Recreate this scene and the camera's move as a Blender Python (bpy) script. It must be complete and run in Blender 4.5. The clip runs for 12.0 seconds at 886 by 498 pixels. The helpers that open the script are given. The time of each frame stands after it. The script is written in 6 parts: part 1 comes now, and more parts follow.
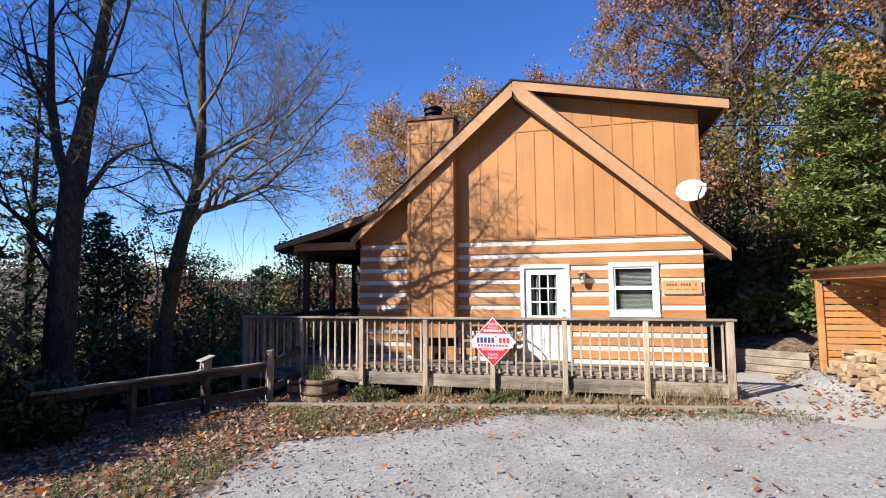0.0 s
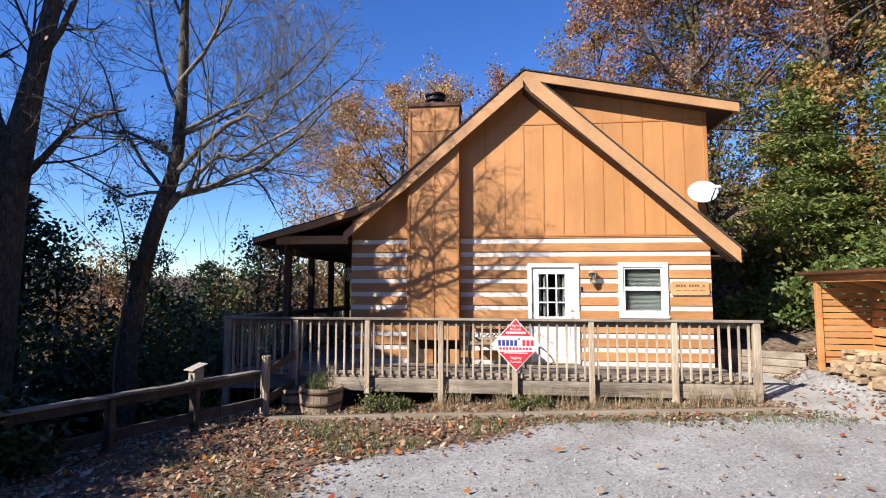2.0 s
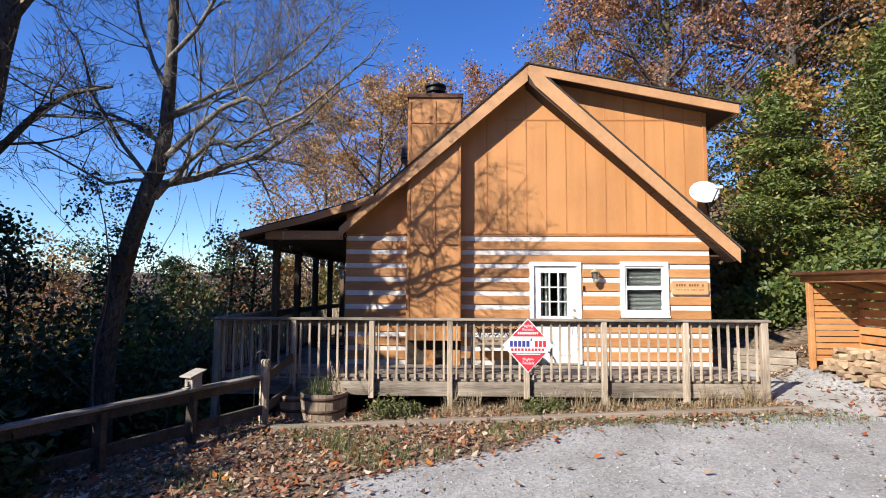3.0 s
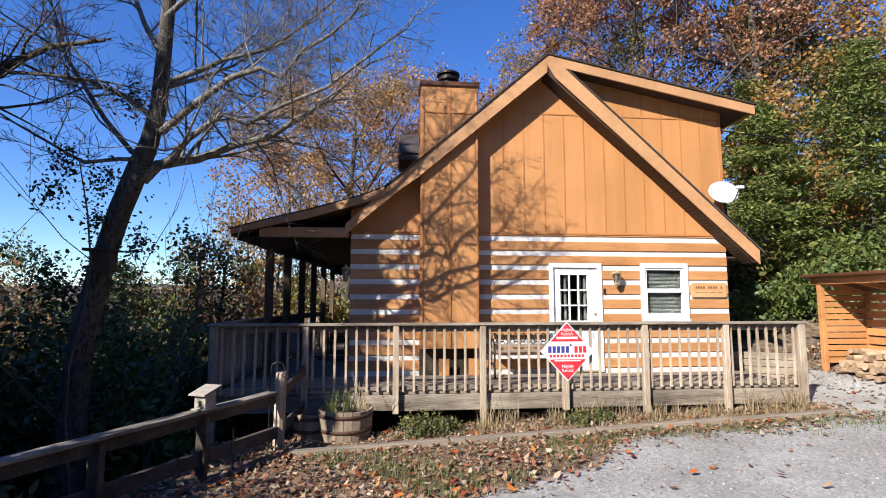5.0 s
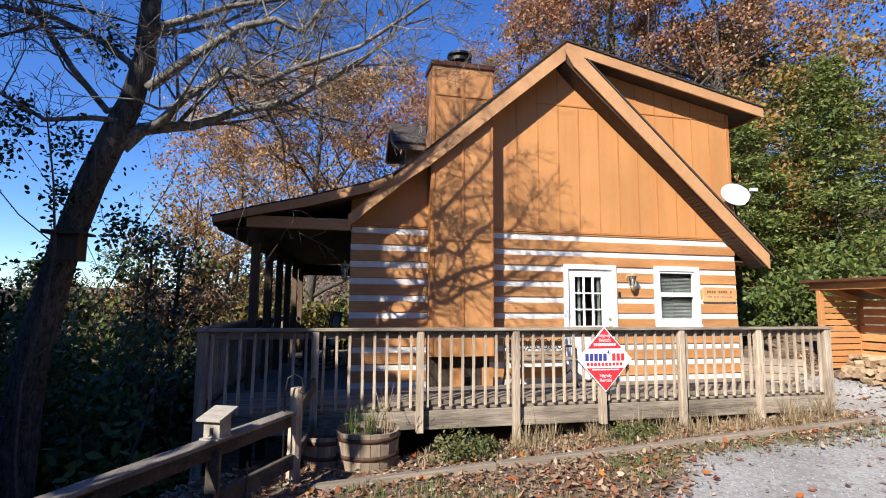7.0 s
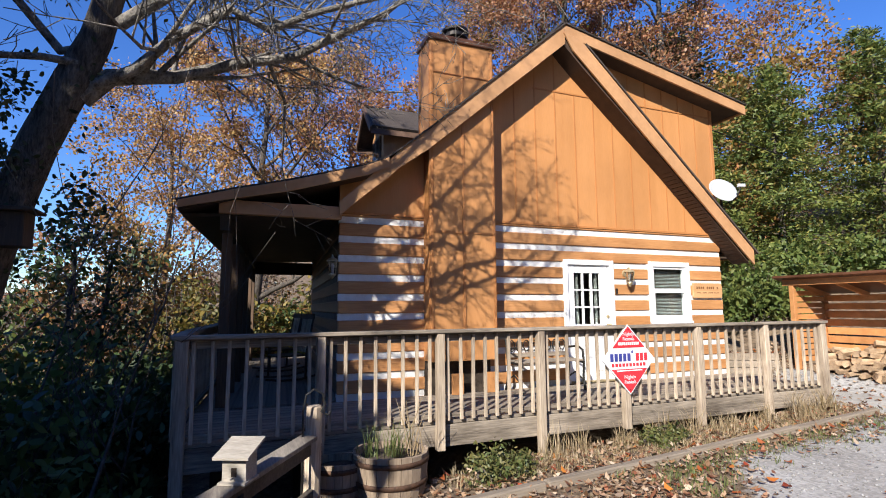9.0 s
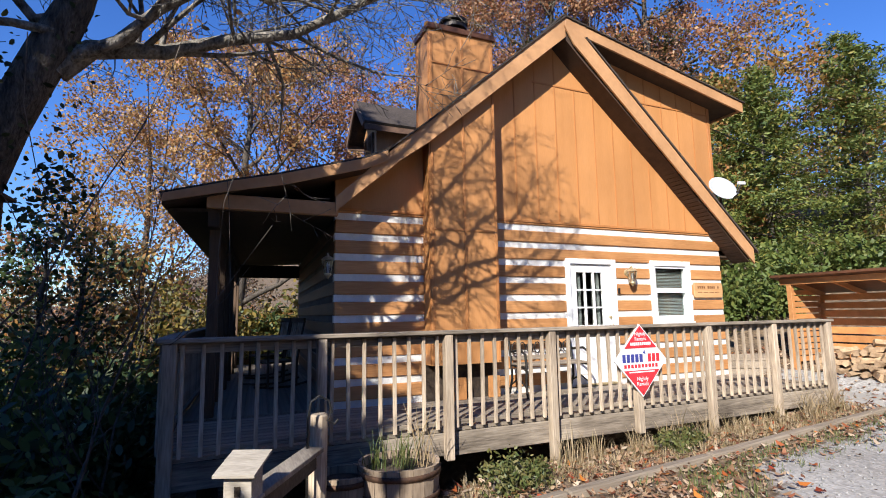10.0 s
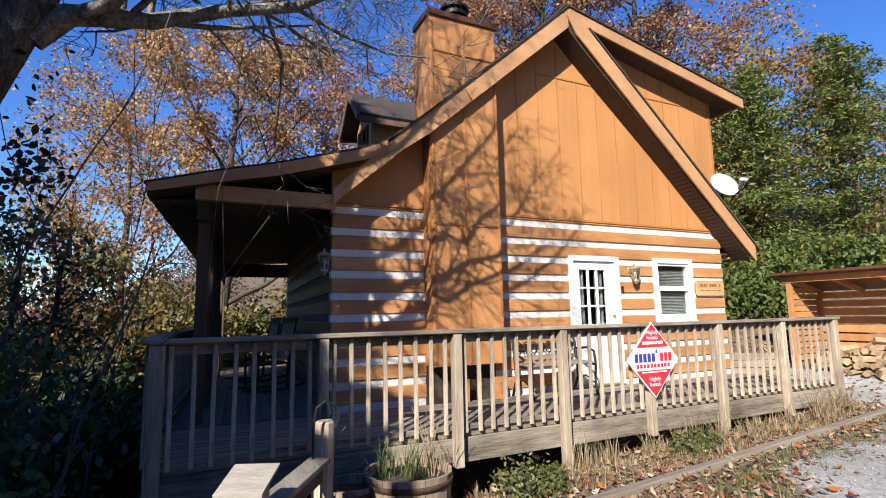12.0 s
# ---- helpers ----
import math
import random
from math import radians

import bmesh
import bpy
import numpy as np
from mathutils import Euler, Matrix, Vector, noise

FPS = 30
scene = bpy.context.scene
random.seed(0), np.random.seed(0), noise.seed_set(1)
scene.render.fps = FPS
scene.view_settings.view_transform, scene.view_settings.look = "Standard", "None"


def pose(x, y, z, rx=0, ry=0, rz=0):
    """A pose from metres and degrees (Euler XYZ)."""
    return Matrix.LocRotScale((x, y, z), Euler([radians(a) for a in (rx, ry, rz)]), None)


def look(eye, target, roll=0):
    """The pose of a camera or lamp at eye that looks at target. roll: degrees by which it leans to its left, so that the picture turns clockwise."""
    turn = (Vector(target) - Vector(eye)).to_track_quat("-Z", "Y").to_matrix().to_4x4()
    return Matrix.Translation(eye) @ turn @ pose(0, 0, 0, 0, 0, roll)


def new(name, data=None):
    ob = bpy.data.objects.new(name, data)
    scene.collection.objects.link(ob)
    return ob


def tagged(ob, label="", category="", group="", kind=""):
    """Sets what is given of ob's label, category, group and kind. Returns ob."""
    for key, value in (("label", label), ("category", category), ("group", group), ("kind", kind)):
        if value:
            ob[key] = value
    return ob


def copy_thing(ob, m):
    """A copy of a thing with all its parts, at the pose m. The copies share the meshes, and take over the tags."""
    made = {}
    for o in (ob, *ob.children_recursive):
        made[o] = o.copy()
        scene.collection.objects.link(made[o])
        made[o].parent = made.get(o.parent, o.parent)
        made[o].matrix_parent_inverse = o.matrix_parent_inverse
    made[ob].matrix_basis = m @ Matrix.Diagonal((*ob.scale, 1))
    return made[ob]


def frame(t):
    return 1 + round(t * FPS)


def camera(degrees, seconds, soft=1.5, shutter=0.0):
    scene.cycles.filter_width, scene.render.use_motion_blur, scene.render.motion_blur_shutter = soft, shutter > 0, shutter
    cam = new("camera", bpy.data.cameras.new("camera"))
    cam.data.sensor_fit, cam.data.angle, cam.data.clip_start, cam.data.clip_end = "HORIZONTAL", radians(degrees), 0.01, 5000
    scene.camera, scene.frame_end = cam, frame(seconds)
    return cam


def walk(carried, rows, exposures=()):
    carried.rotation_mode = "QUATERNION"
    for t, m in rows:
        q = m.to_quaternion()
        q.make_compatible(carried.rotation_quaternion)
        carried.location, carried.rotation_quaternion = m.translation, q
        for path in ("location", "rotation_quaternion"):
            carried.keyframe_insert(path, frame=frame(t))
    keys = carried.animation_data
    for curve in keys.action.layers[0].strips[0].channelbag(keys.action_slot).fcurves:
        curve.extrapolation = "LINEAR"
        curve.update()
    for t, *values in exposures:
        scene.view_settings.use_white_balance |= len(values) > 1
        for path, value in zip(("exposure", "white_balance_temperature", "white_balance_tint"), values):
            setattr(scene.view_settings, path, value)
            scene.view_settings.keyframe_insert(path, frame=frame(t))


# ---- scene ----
# ---------------------------------------------------------------- camera
cam = camera(82.4, 12.0, soft=1.0)
PATH = [
    (0, (-0.189, 0.08, 1.78), (-0.685, 2.011, 1.942), -0.4),
    (0.5, (-0.654, 0.142, 1.761), (-1.07, 2.091, 1.929), -0.4),
    (1, (-1.137, 0.214, 1.784), (-1.468, 2.18, 1.944), -0.3),
    (1.5, (-1.494, 0.382, 1.773), (-1.772, 2.356, 1.936), -0.0),
    (2, (-1.918, 0.491, 1.766), (-2.122, 2.474, 1.927), 0.1),
    (2.5, (-2.371, 0.607, 1.789), (-2.489, 2.597, 1.94), 0.3),
    (3, (-2.835, 0.808, 1.785), (-2.863, 2.802, 1.937), 0.3),
    (5, (-4.165, 1.671, 1.622), (-3.964, 3.65, 1.822), 0.0),
    (5.5, (-4.509, 1.947, 1.655), (-4.236, 3.919, 1.845), 0.2),
    (6, (-4.71, 2.238, 1.638), (-4.397, 4.203, 1.835), 0.4),
    (6.5, (-4.978, 2.494, 1.594), (-4.602, 4.447, 1.808), 0.4),
    (7, (-5.267, 2.759, 1.567), (-4.819, 4.695, 1.79), 0.4),
    (9, (-6.095, 3.842, 1.529), (-5.369, 5.691, 1.759), -0.4),
    (9.5, (-6.127, 4.102, 1.499), (-5.371, 5.938, 1.739), -0.7),
    (10, (-6.224, 4.265, 1.465), (-5.429, 6.082, 1.717), -0.9),
    (10.5, (-6.29, 4.406, 1.439), (-5.466, 6.209, 1.7), -1.2),
    (11, (-6.342, 4.506, 1.408), (-5.498, 6.3, 1.677), -1.3),
    (11.5, (-6.331, 4.59, 1.411), (-5.482, 6.381, 1.675), -1.2),
    (12, (-6.309, 4.649, 1.436), (-5.457, 6.44, 1.692), -1.1),
]
walk(cam, [(t, look(eye, target, roll)) for t, eye, target, roll in PATH], [(0.0, 0.95, 5900, 10), (12.0, 0.95, 5900, 10)])

# ---------------------------------------------------------------- light
SUN_FROM = Vector((-1.0, -1.0, 0.87))
elev = math.atan2(SUN_FROM.z, math.hypot(SUN_FROM.x, SUN_FROM.y))
world = bpy.data.worlds.new("sky")
scene.world = world
world.use_nodes = True
wn = world.node_tree.nodes
sky = wn.new("ShaderNodeTexSky")
sky.sky_type, sky.sun_disc = "NISHITA", False
sky.sun_elevation, sky.sun_rotation = elev, math.atan2(SUN_FROM.x, SUN_FROM.y)
sky.air_density, sky.dust_density, sky.ozone_density, sky.altitude = 1.0, 0.0, 4.0, 300
deep = wn.new("ShaderNodeHueSaturation")
deep.inputs["Hue"].default_value, deep.inputs["Saturation"].default_value = 0.515, 1.2
world.node_tree.links.new(sky.outputs[0], deep.inputs["Color"])
world.node_tree.links.new(deep.outputs[0], wn["Background"].inputs[0])
wn["Background"].inputs[1].default_value = 0.10
sun_data = bpy.data.lights.new("sun", "SUN")
sun_data.energy, sun_data.angle, sun_data.color = 5.0, radians(0.6), (1.0, 0.89, 0.73)
sun = new("sun", sun_data)
sun.matrix_world = look(SUN_FROM * 20, (0, 0, 0))


# ---------------------------------------------------------------- materials
def material(name, a, b, scale=6.0, stretch=(1, 1, 1), rough=0.8, bump=0.3, fine=60.0, stain=0.35, metal=0.0,
             vary=0.0, island=False, depth=0.01, trans=0.0):
    """Two colours in noise along a grain, darker stains at a larger scale, and relief."""
    m = bpy.data.materials.new(name)
    m.use_nodes = True
    n, l = m.node_tree.nodes, m.node_tree.links
    p = n["Principled BSDF"]
    co = n.new("ShaderNodeTexCoord")
    mp = n.new("ShaderNodeMapping")
    mp.inputs["Scale"].default_value = stretch
    l.new(co.outputs["Object"], mp.inputs[0])
    n1, n2, n3 = (n.new("ShaderNodeTexNoise") for _ in range(3))
    for node, s, d in ((n1, scale, 6), (n2, fine, 4), (n3, scale * 0.17, 3)):
        node.inputs["Scale"].default_value, node.inputs["Detail"].default_value = s, d
    l.new(mp.outputs[0], n1.inputs[0]), l.new(mp.outputs[0], n2.inputs[0]), l.new(co.outputs["Object"], n3.inputs[0])
    mixn = n.new("ShaderNodeMath")
    mixn.operation = "MULTIPLY_ADD"
    mixn.inputs[1].default_value, mixn.inputs[2].default_value = 0.45, 0.0
    l.new(n2.outputs[0], mixn.inputs[0])
    addn = n.new("ShaderNodeMath")
    addn.operation = "MULTIPLY_ADD"
    addn.inputs[1].default_value = 0.6
    l.new(n1.outputs[0], addn.inputs[0]), l.new(mixn.outputs[0], addn.inputs[2])
    ramp = n.new("ShaderNodeValToRGB")
    ramp.color_ramp.elements[0].position, ramp.color_ramp.elements[1].position = 0.36, 0.68
    ramp.color_ramp.elements[0].color, ramp.color_ramp.elements[1].color = (*a, 1), (*b, 1)
    l.new(addn.outputs[0], ramp.inputs[0])
    mul = n.new("ShaderNodeMix")
    mul.data_type, mul.blend_type = "RGBA", "MULTIPLY"
    mul.inputs["Factor"].default_value = stain
    r2 = n.new("ShaderNodeValToRGB")
    r2.color_ramp.elements[0].position, r2.color_ramp.elements[1].position = 0.35, 0.62
    r2.color_ramp.elements[0].color = (0.35, 0.33, 0.31, 1)
    l.new(n3.outputs[0], r2.inputs[0]), l.new(ramp.outputs[0], mul.inputs["A"]), l.new(r2.outputs[0], mul.inputs["B"])
    out = mul.outputs["Result"]
    if vary:
        hsv = n.new("ShaderNodeHueSaturation")
        rnd = n.new("ShaderNodeNewGeometry") if island else n.new("ShaderNodeObjectInfo")
        rng = n.new("ShaderNodeMapRange")
        rng.inputs["To Min"].default_value, rng.inputs["To Max"].default_value = 1 - vary, 1 + vary
        l.new(rnd.outputs["Random Per Island" if island else "Random"], rng.inputs["Value"])
        l.new(rng.outputs[0], hsv.inputs["Value"]), l.new(out, hsv.inputs["Color"])
        out = hsv.outputs[0]
    l.new(out, p.inputs["Base Color"])
    p.inputs["Roughness"].default_value, p.inputs["Metallic"].default_value = rough, metal
    if bump:
        bp = n.new("ShaderNodeBump")
        bp.inputs["Strength"].default_value, bp.inputs["Distance"].default_value = bump, depth
        l.new(addn.outputs[0], bp.inputs["Height"]), l.new(bp.outputs[0], p.inputs["Normal"])
    return m


def leaf_material(name, colours, through_light=0.35):
    """Leaves that differ one from the next, and let some light through."""
    m = bpy.data.materials.new(name)
    m.use_nodes = True
    n, l = m.node_tree.nodes, m.node_tree.links
    p = n["Principled BSDF"]
    g = n.new("ShaderNodeNewGeometry")
    ramp = n.new("ShaderNodeValToRGB")
    e = ramp.color_ramp.elements
    while len(e) < len(colours):
        e.new(0.5)
    for i, c in enumerate(colours):
        e[i].position, e[i].color = i / (len(colours) - 1), (*c, 1)
    l.new(g.outputs["Random Per Island"], ramp.inputs[0])
    p.inputs["Roughness"].default_value = 0.55
    l.new(ramp.outputs[0], p.inputs["Base Color"])
    tr, mx = n.new("ShaderNodeBsdfTranslucent"), n.new("ShaderNodeMixShader")
    mx.inputs[0].default_value = through_light
    l.new(ramp.outputs[0], tr.inputs[0])
    l.new(p.outputs[0], mx.inputs[1]), l.new(tr.outputs[0], mx.inputs[2])
    l.new(mx.outputs[0], n["Material Output"].inputs[0])
    return m


def plain(name, c, rough=0.5, metal=0.0):
    return material(name, tuple(v * 0.85 for v in c), c, 9, rough=rough, bump=0.08, stain=0.15, metal=metal)


X_GRAIN, Y_GRAIN, Z_GRAIN = (0.08, 1, 1), (1, 0.08, 1), (1, 1, 0.08)
SIDING = material("stained_siding", (0.46, 0.21, 0.068), (0.54, 0.258, 0.092), 5, Z_GRAIN, 0.62, 0.12, 90, 0.2)
BATTEN = material("stained_batten", (0.40, 0.165, 0.048), (0.50, 0.215, 0.068), 9, Z_GRAIN, 0.62, 0.15, 90, 0.2)
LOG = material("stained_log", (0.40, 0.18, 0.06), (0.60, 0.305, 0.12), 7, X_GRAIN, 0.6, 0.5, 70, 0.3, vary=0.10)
# side-wall log and chinking, colours darkened to stand in for the porch shade
LOG_SIDE = material("shade_darkened_log", (0.07, 0.032, 0.014), (0.13, 0.062, 0.026), 7, Y_GRAIN, 0.6, 0.5, 70, 0.3, vary=0.10)
CHINK_SIDE = material("shade_darkened_chinking", (0.07, 0.062, 0.055), (0.13, 0.118, 0.105), 12, rough=0.9, bump=0.3)
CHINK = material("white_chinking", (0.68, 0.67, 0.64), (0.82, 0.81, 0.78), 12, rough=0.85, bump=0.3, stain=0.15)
FASCIA = material("fascia_board", (0.44, 0.235, 0.105), (0.56, 0.31, 0.145), 7, (0.2, 1, 0.2), 0.65, 0.2, 60, 0.3)
DARKTRIM = material("dark_brown_trim", (0.09, 0.05, 0.032), (0.17, 0.10, 0.065), 9, rough=0.75, bump=0.2)
DORMSIDE = material("dormer_siding", (0.34, 0.17, 0.075), (0.50, 0.27, 0.12), 7, Z_GRAIN, 0.7, 0.2, 80, 0.4)
# soffit brown taken darker to deepen the shade under the roof edges
SOFFIT = material("shade_darkened_soffit", (0.05, 0.03, 0.019), (0.085, 0.052, 0.032), 8, rough=0.8, bump=0.1)
SHINGLE = material("roof_shingle", (0.035, 0.028, 0.024), (0.075, 0.058, 0.048), 30, rough=0.95, bump=0.6, fine=150, vary=0.25)
WHITE = material("white_paint", (0.74, 0.75, 0.76), (0.84, 0.84, 0.83), 5, rough=0.42, bump=0.06, stain=0.12)
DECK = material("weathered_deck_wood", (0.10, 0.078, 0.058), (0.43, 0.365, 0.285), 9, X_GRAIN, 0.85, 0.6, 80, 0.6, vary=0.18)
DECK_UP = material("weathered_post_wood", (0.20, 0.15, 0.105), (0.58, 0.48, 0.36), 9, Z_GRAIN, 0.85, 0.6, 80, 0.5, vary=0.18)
# weathered deck wood, darkened for the shade on porch floor and side rails
DECK_Y = material("weathered_shaded_board_wood", (0.11, 0.09, 0.07), (0.26, 0.222, 0.18), 8, Y_GRAIN, 0.88, 0.5, 80, 0.4, vary=0.2)
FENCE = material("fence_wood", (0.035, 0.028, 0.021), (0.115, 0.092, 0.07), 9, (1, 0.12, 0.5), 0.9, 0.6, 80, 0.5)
# dark wood, made darker still so the porch interior reads as shaded
DARK_SHADE_WOOD = material("dark_shaded_porch_wood", (0.035, 0.024, 0.016), (0.08, 0.052, 0.032), 9, Z_GRAIN, 0.8, 0.3, 70, 0.3)
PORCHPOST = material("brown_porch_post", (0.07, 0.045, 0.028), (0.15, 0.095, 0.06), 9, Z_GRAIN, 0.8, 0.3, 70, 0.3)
TIMBER = material("landscape_timber", (0.15, 0.12, 0.09), (0.36, 0.30, 0.23), 8, X_GRAIN, 0.92, 0.7, 70, 0.5, vary=0.15)
CONCRETE = material("concrete", (0.36, 0.35, 0.325), (0.44, 0.43, 0.40), 5, rough=0.92, bump=0.3, fine=120, stain=0.35)
SHED = material("shed_wood", (0.42, 0.185, 0.06), (0.58, 0.28, 0.10), 8, X_GRAIN, 0.65, 0.35, 70, 0.25, vary=0.15)
METAL = material("dark_metal", (0.02, 0.018, 0.017), (0.05, 0.042, 0.038), 12, rough=0.5, bump=0.1, metal=0.6)
FLASH = material("brown_flashing", (0.10, 0.045, 0.025), (0.17, 0.075, 0.04), 12, rough=0.45, bump=0.1, metal=0.3)
BRASS = material("aged_brass", (0.45, 0.36, 0.2), (0.66, 0.55, 0.34), 20, rough=0.4, bump=0.1, metal=0.6)
DISHPAINT = plain("dish_paint", (0.52, 0.54, 0.56), 0.5)
RED = plain("red_sign_paint", (0.62, 0.035, 0.05), 0.4)
SIGNWHITE = plain("white_sign_paint", (0.80, 0.80, 0.82), 0.4)
BLUE = plain("blue_sign_paint", (0.05, 0.06, 0.28), 0.4)
IRON = material("black_iron", (0.012, 0.012, 0.012), (0.035, 0.033, 0.03), 14, rough=0.5, bump=0.15, metal=0.4)
PLAQUE = material("pale_plaque_wood", (0.50, 0.27, 0.11), (0.64, 0.38, 0.18), 8, X_GRAIN, 0.6, 0.3, 70, 0.2)
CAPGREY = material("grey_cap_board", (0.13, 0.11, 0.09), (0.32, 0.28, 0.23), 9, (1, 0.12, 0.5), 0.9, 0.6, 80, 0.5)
CARVED = material("carved_letters", (0.20, 0.085, 0.03), (0.28, 0.13, 0.05), 20, rough=0.8, bump=0.2)
STAVE = material("barrel_stave", (0.20, 0.15, 0.105), (0.40, 0.31, 0.22), 9, Z_GRAIN, 0.85, 0.5, 80, 0.4, vary=0.2)
HOOP = material("rusty_hoop", (0.06, 0.035, 0.025), (0.16, 0.09, 0.055), 16, rough=0.75, bump=0.3, metal=0.5)
BIRD = material("grey_birdhouse_wood", (0.27, 0.24, 0.20), (0.44, 0.40, 0.34), 10, (0.2, 1, 1), 0.9, 0.5, 80, 0.3)
BARK = material("grey_bark", (0.018, 0.015, 0.012), (0.16, 0.135, 0.11), 26, (1, 1, 0.28), 0.95, 1.0, 90, 0.5, depth=0.03)
# lichened limb bark, paled further so the limbs read as sunlit
PALEBARK = material("sunlit_lichen_bark", (0.03, 0.026, 0.022), (0.34, 0.31, 0.265), 18, (1, 1, 0.6), 0.95, 1.0, 60, 0.5, depth=0.03)
FIREWOOD = material("split_firewood", (0.24, 0.15, 0.08), (0.52, 0.38, 0.24), 9, rough=0.9, bump=0.6, stain=0.3, vary=0.25)
# barrel soil and foundation; also the near-black of shaded recess and holes
SOIL_SHADE = material("dark_soil_and_shade", (0.03, 0.022, 0.016), (0.08, 0.058, 0.04), 14, rough=1.0, bump=0.8)


def glass_material():
    m = bpy.data.materials.new("window_glass")
    m.use_nodes = True
    p = m.node_tree.nodes["Principled BSDF"]
    p.inputs["Base Color"].default_value = (0.75, 0.8, 0.8, 1)
    p.inputs["Roughness"].default_value, p.inputs["Transmission Weight"].default_value, p.inputs["IOR"].default_value = 0.03, 1.0, 1.45
    return m


GLASS = glass_material()
CURTAIN = material("grey_blind", (0.12, 0.13, 0.125), (0.19, 0.20, 0.19), 5, rough=0.9, bump=0.1)
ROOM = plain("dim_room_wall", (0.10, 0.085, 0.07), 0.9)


def ground_material():
    """Leaf litter and soil, with grey gravel over the drive and patches of grass."""
    m = bpy.data.materials.new("drive_and_litter")
    m.use_nodes = True
    n, l = m.node_tree.nodes, m.node_tree.links
    p = n["Principled BSDF"]
    co = n.new("ShaderNodeTexCoord")
    att = n.new("ShaderNodeAttribute")
    att.attribute_name = "gravel"

    def tex(kind, s, d=5):
        t = n.new(kind)
        t.inputs["Scale"].default_value = s
        if kind == "ShaderNodeTexNoise":
            t.inputs["Detail"].default_value = d
        l.new(co.outputs["Object"], t.inputs[0])
        return t

    def ramp(src, stops):
        r = n.new("ShaderNodeValToRGB")
        e = r.color_ramp.elements
        while len(e) < len(stops):
            e.new(0.5)
        for i, (pos, c) in enumerate(stops):
            e[i].position, e[i].color = pos, (*c, 1)
        l.new(src, r.inputs[0])
        return r

    vor = tex("ShaderNodeTexVoronoi", 34)
    vor2 = tex("ShaderNodeTexVoronoi", 75)
    soft = tex("ShaderNodeTexNoise", 1.1, 6)
    mid = tex("ShaderNodeTexNoise", 9, 6)
    grav = ramp(vor.outputs["Color"], [(0, (0.25, 0.243, 0.232)), (0.5, (0.35, 0.342, 0.328)), (1, (0.47, 0.458, 0.44))])
    grav2 = ramp(soft.outputs[0], [(0.3, (0.52, 0.49, 0.46)), (0.7, (1, 1, 1))])
    gm = n.new("ShaderNodeMix")
    gm.data_type, gm.blend_type = "RGBA", "MULTIPLY"
    gm.inputs["Factor"].default_value = 0.6
    l.new(grav.outputs[0], gm.inputs["A"]), l.new(grav2.outputs[0], gm.inputs["B"])
    lit = ramp(mid.outputs[0], [(0.3, (0.06, 0.042, 0.027)), (0.5, (0.17, 0.12, 0.075)), (0.72, (0.33, 0.25, 0.165))])
    litv = ramp(vor2.outputs["Color"], [(0, (0.45, 0.42, 0.4)), (1, (1, 1, 1))])
    lm = n.new("ShaderNodeMix")
    lm.data_type, lm.blend_type = "RGBA", "MULTIPLY"
    lm.inputs["Factor"].default_value = 0.8
    l.new(lit.outputs[0], lm.inputs["A"]), l.new(litv.outputs[0], lm.inputs["B"])
    edge = n.new("ShaderNodeMath")
    edge.operation = "MULTIPLY_ADD"
    edge.inputs[1].default_value = 0.9
    l.new(mid.outputs[0], edge.inputs[0])
    sub = n.new("ShaderNodeMath")
    sub.operation = "SUBTRACT"
    sub.inputs[1].default_value = 0.45
    l.new(att.outputs["Fac"], sub.inputs[0]), l.new(sub.outputs[0], edge.inputs[2])
    er = ramp(edge.outputs[0], [(0.40, (0, 0, 0)), (0.62, (1, 1, 1))])
    fm = n.new("ShaderNodeMix")
    fm.data_type = "RGBA"
    l.new(er.outputs[0], fm.inputs["Factor"]), l.new(lm.outputs["Result"], fm.inputs["A"]), l.new(gm.outputs["Result"], fm.inputs["B"])
    l.new(fm.outputs["Result"], p.inputs["Base Color"])
    p.inputs["Roughness"].default_value = 0.95
    bp = n.new("ShaderNodeBump")
    bp.inputs["Strength"].default_value, bp.inputs["Distance"].default_value = 0.45, 0.010
    l.new(vor.outputs["Distance"], bp.inputs["Height"]), l.new(bp.outputs[0], p.inputs["Normal"])
    return m


GROUND = ground_material()


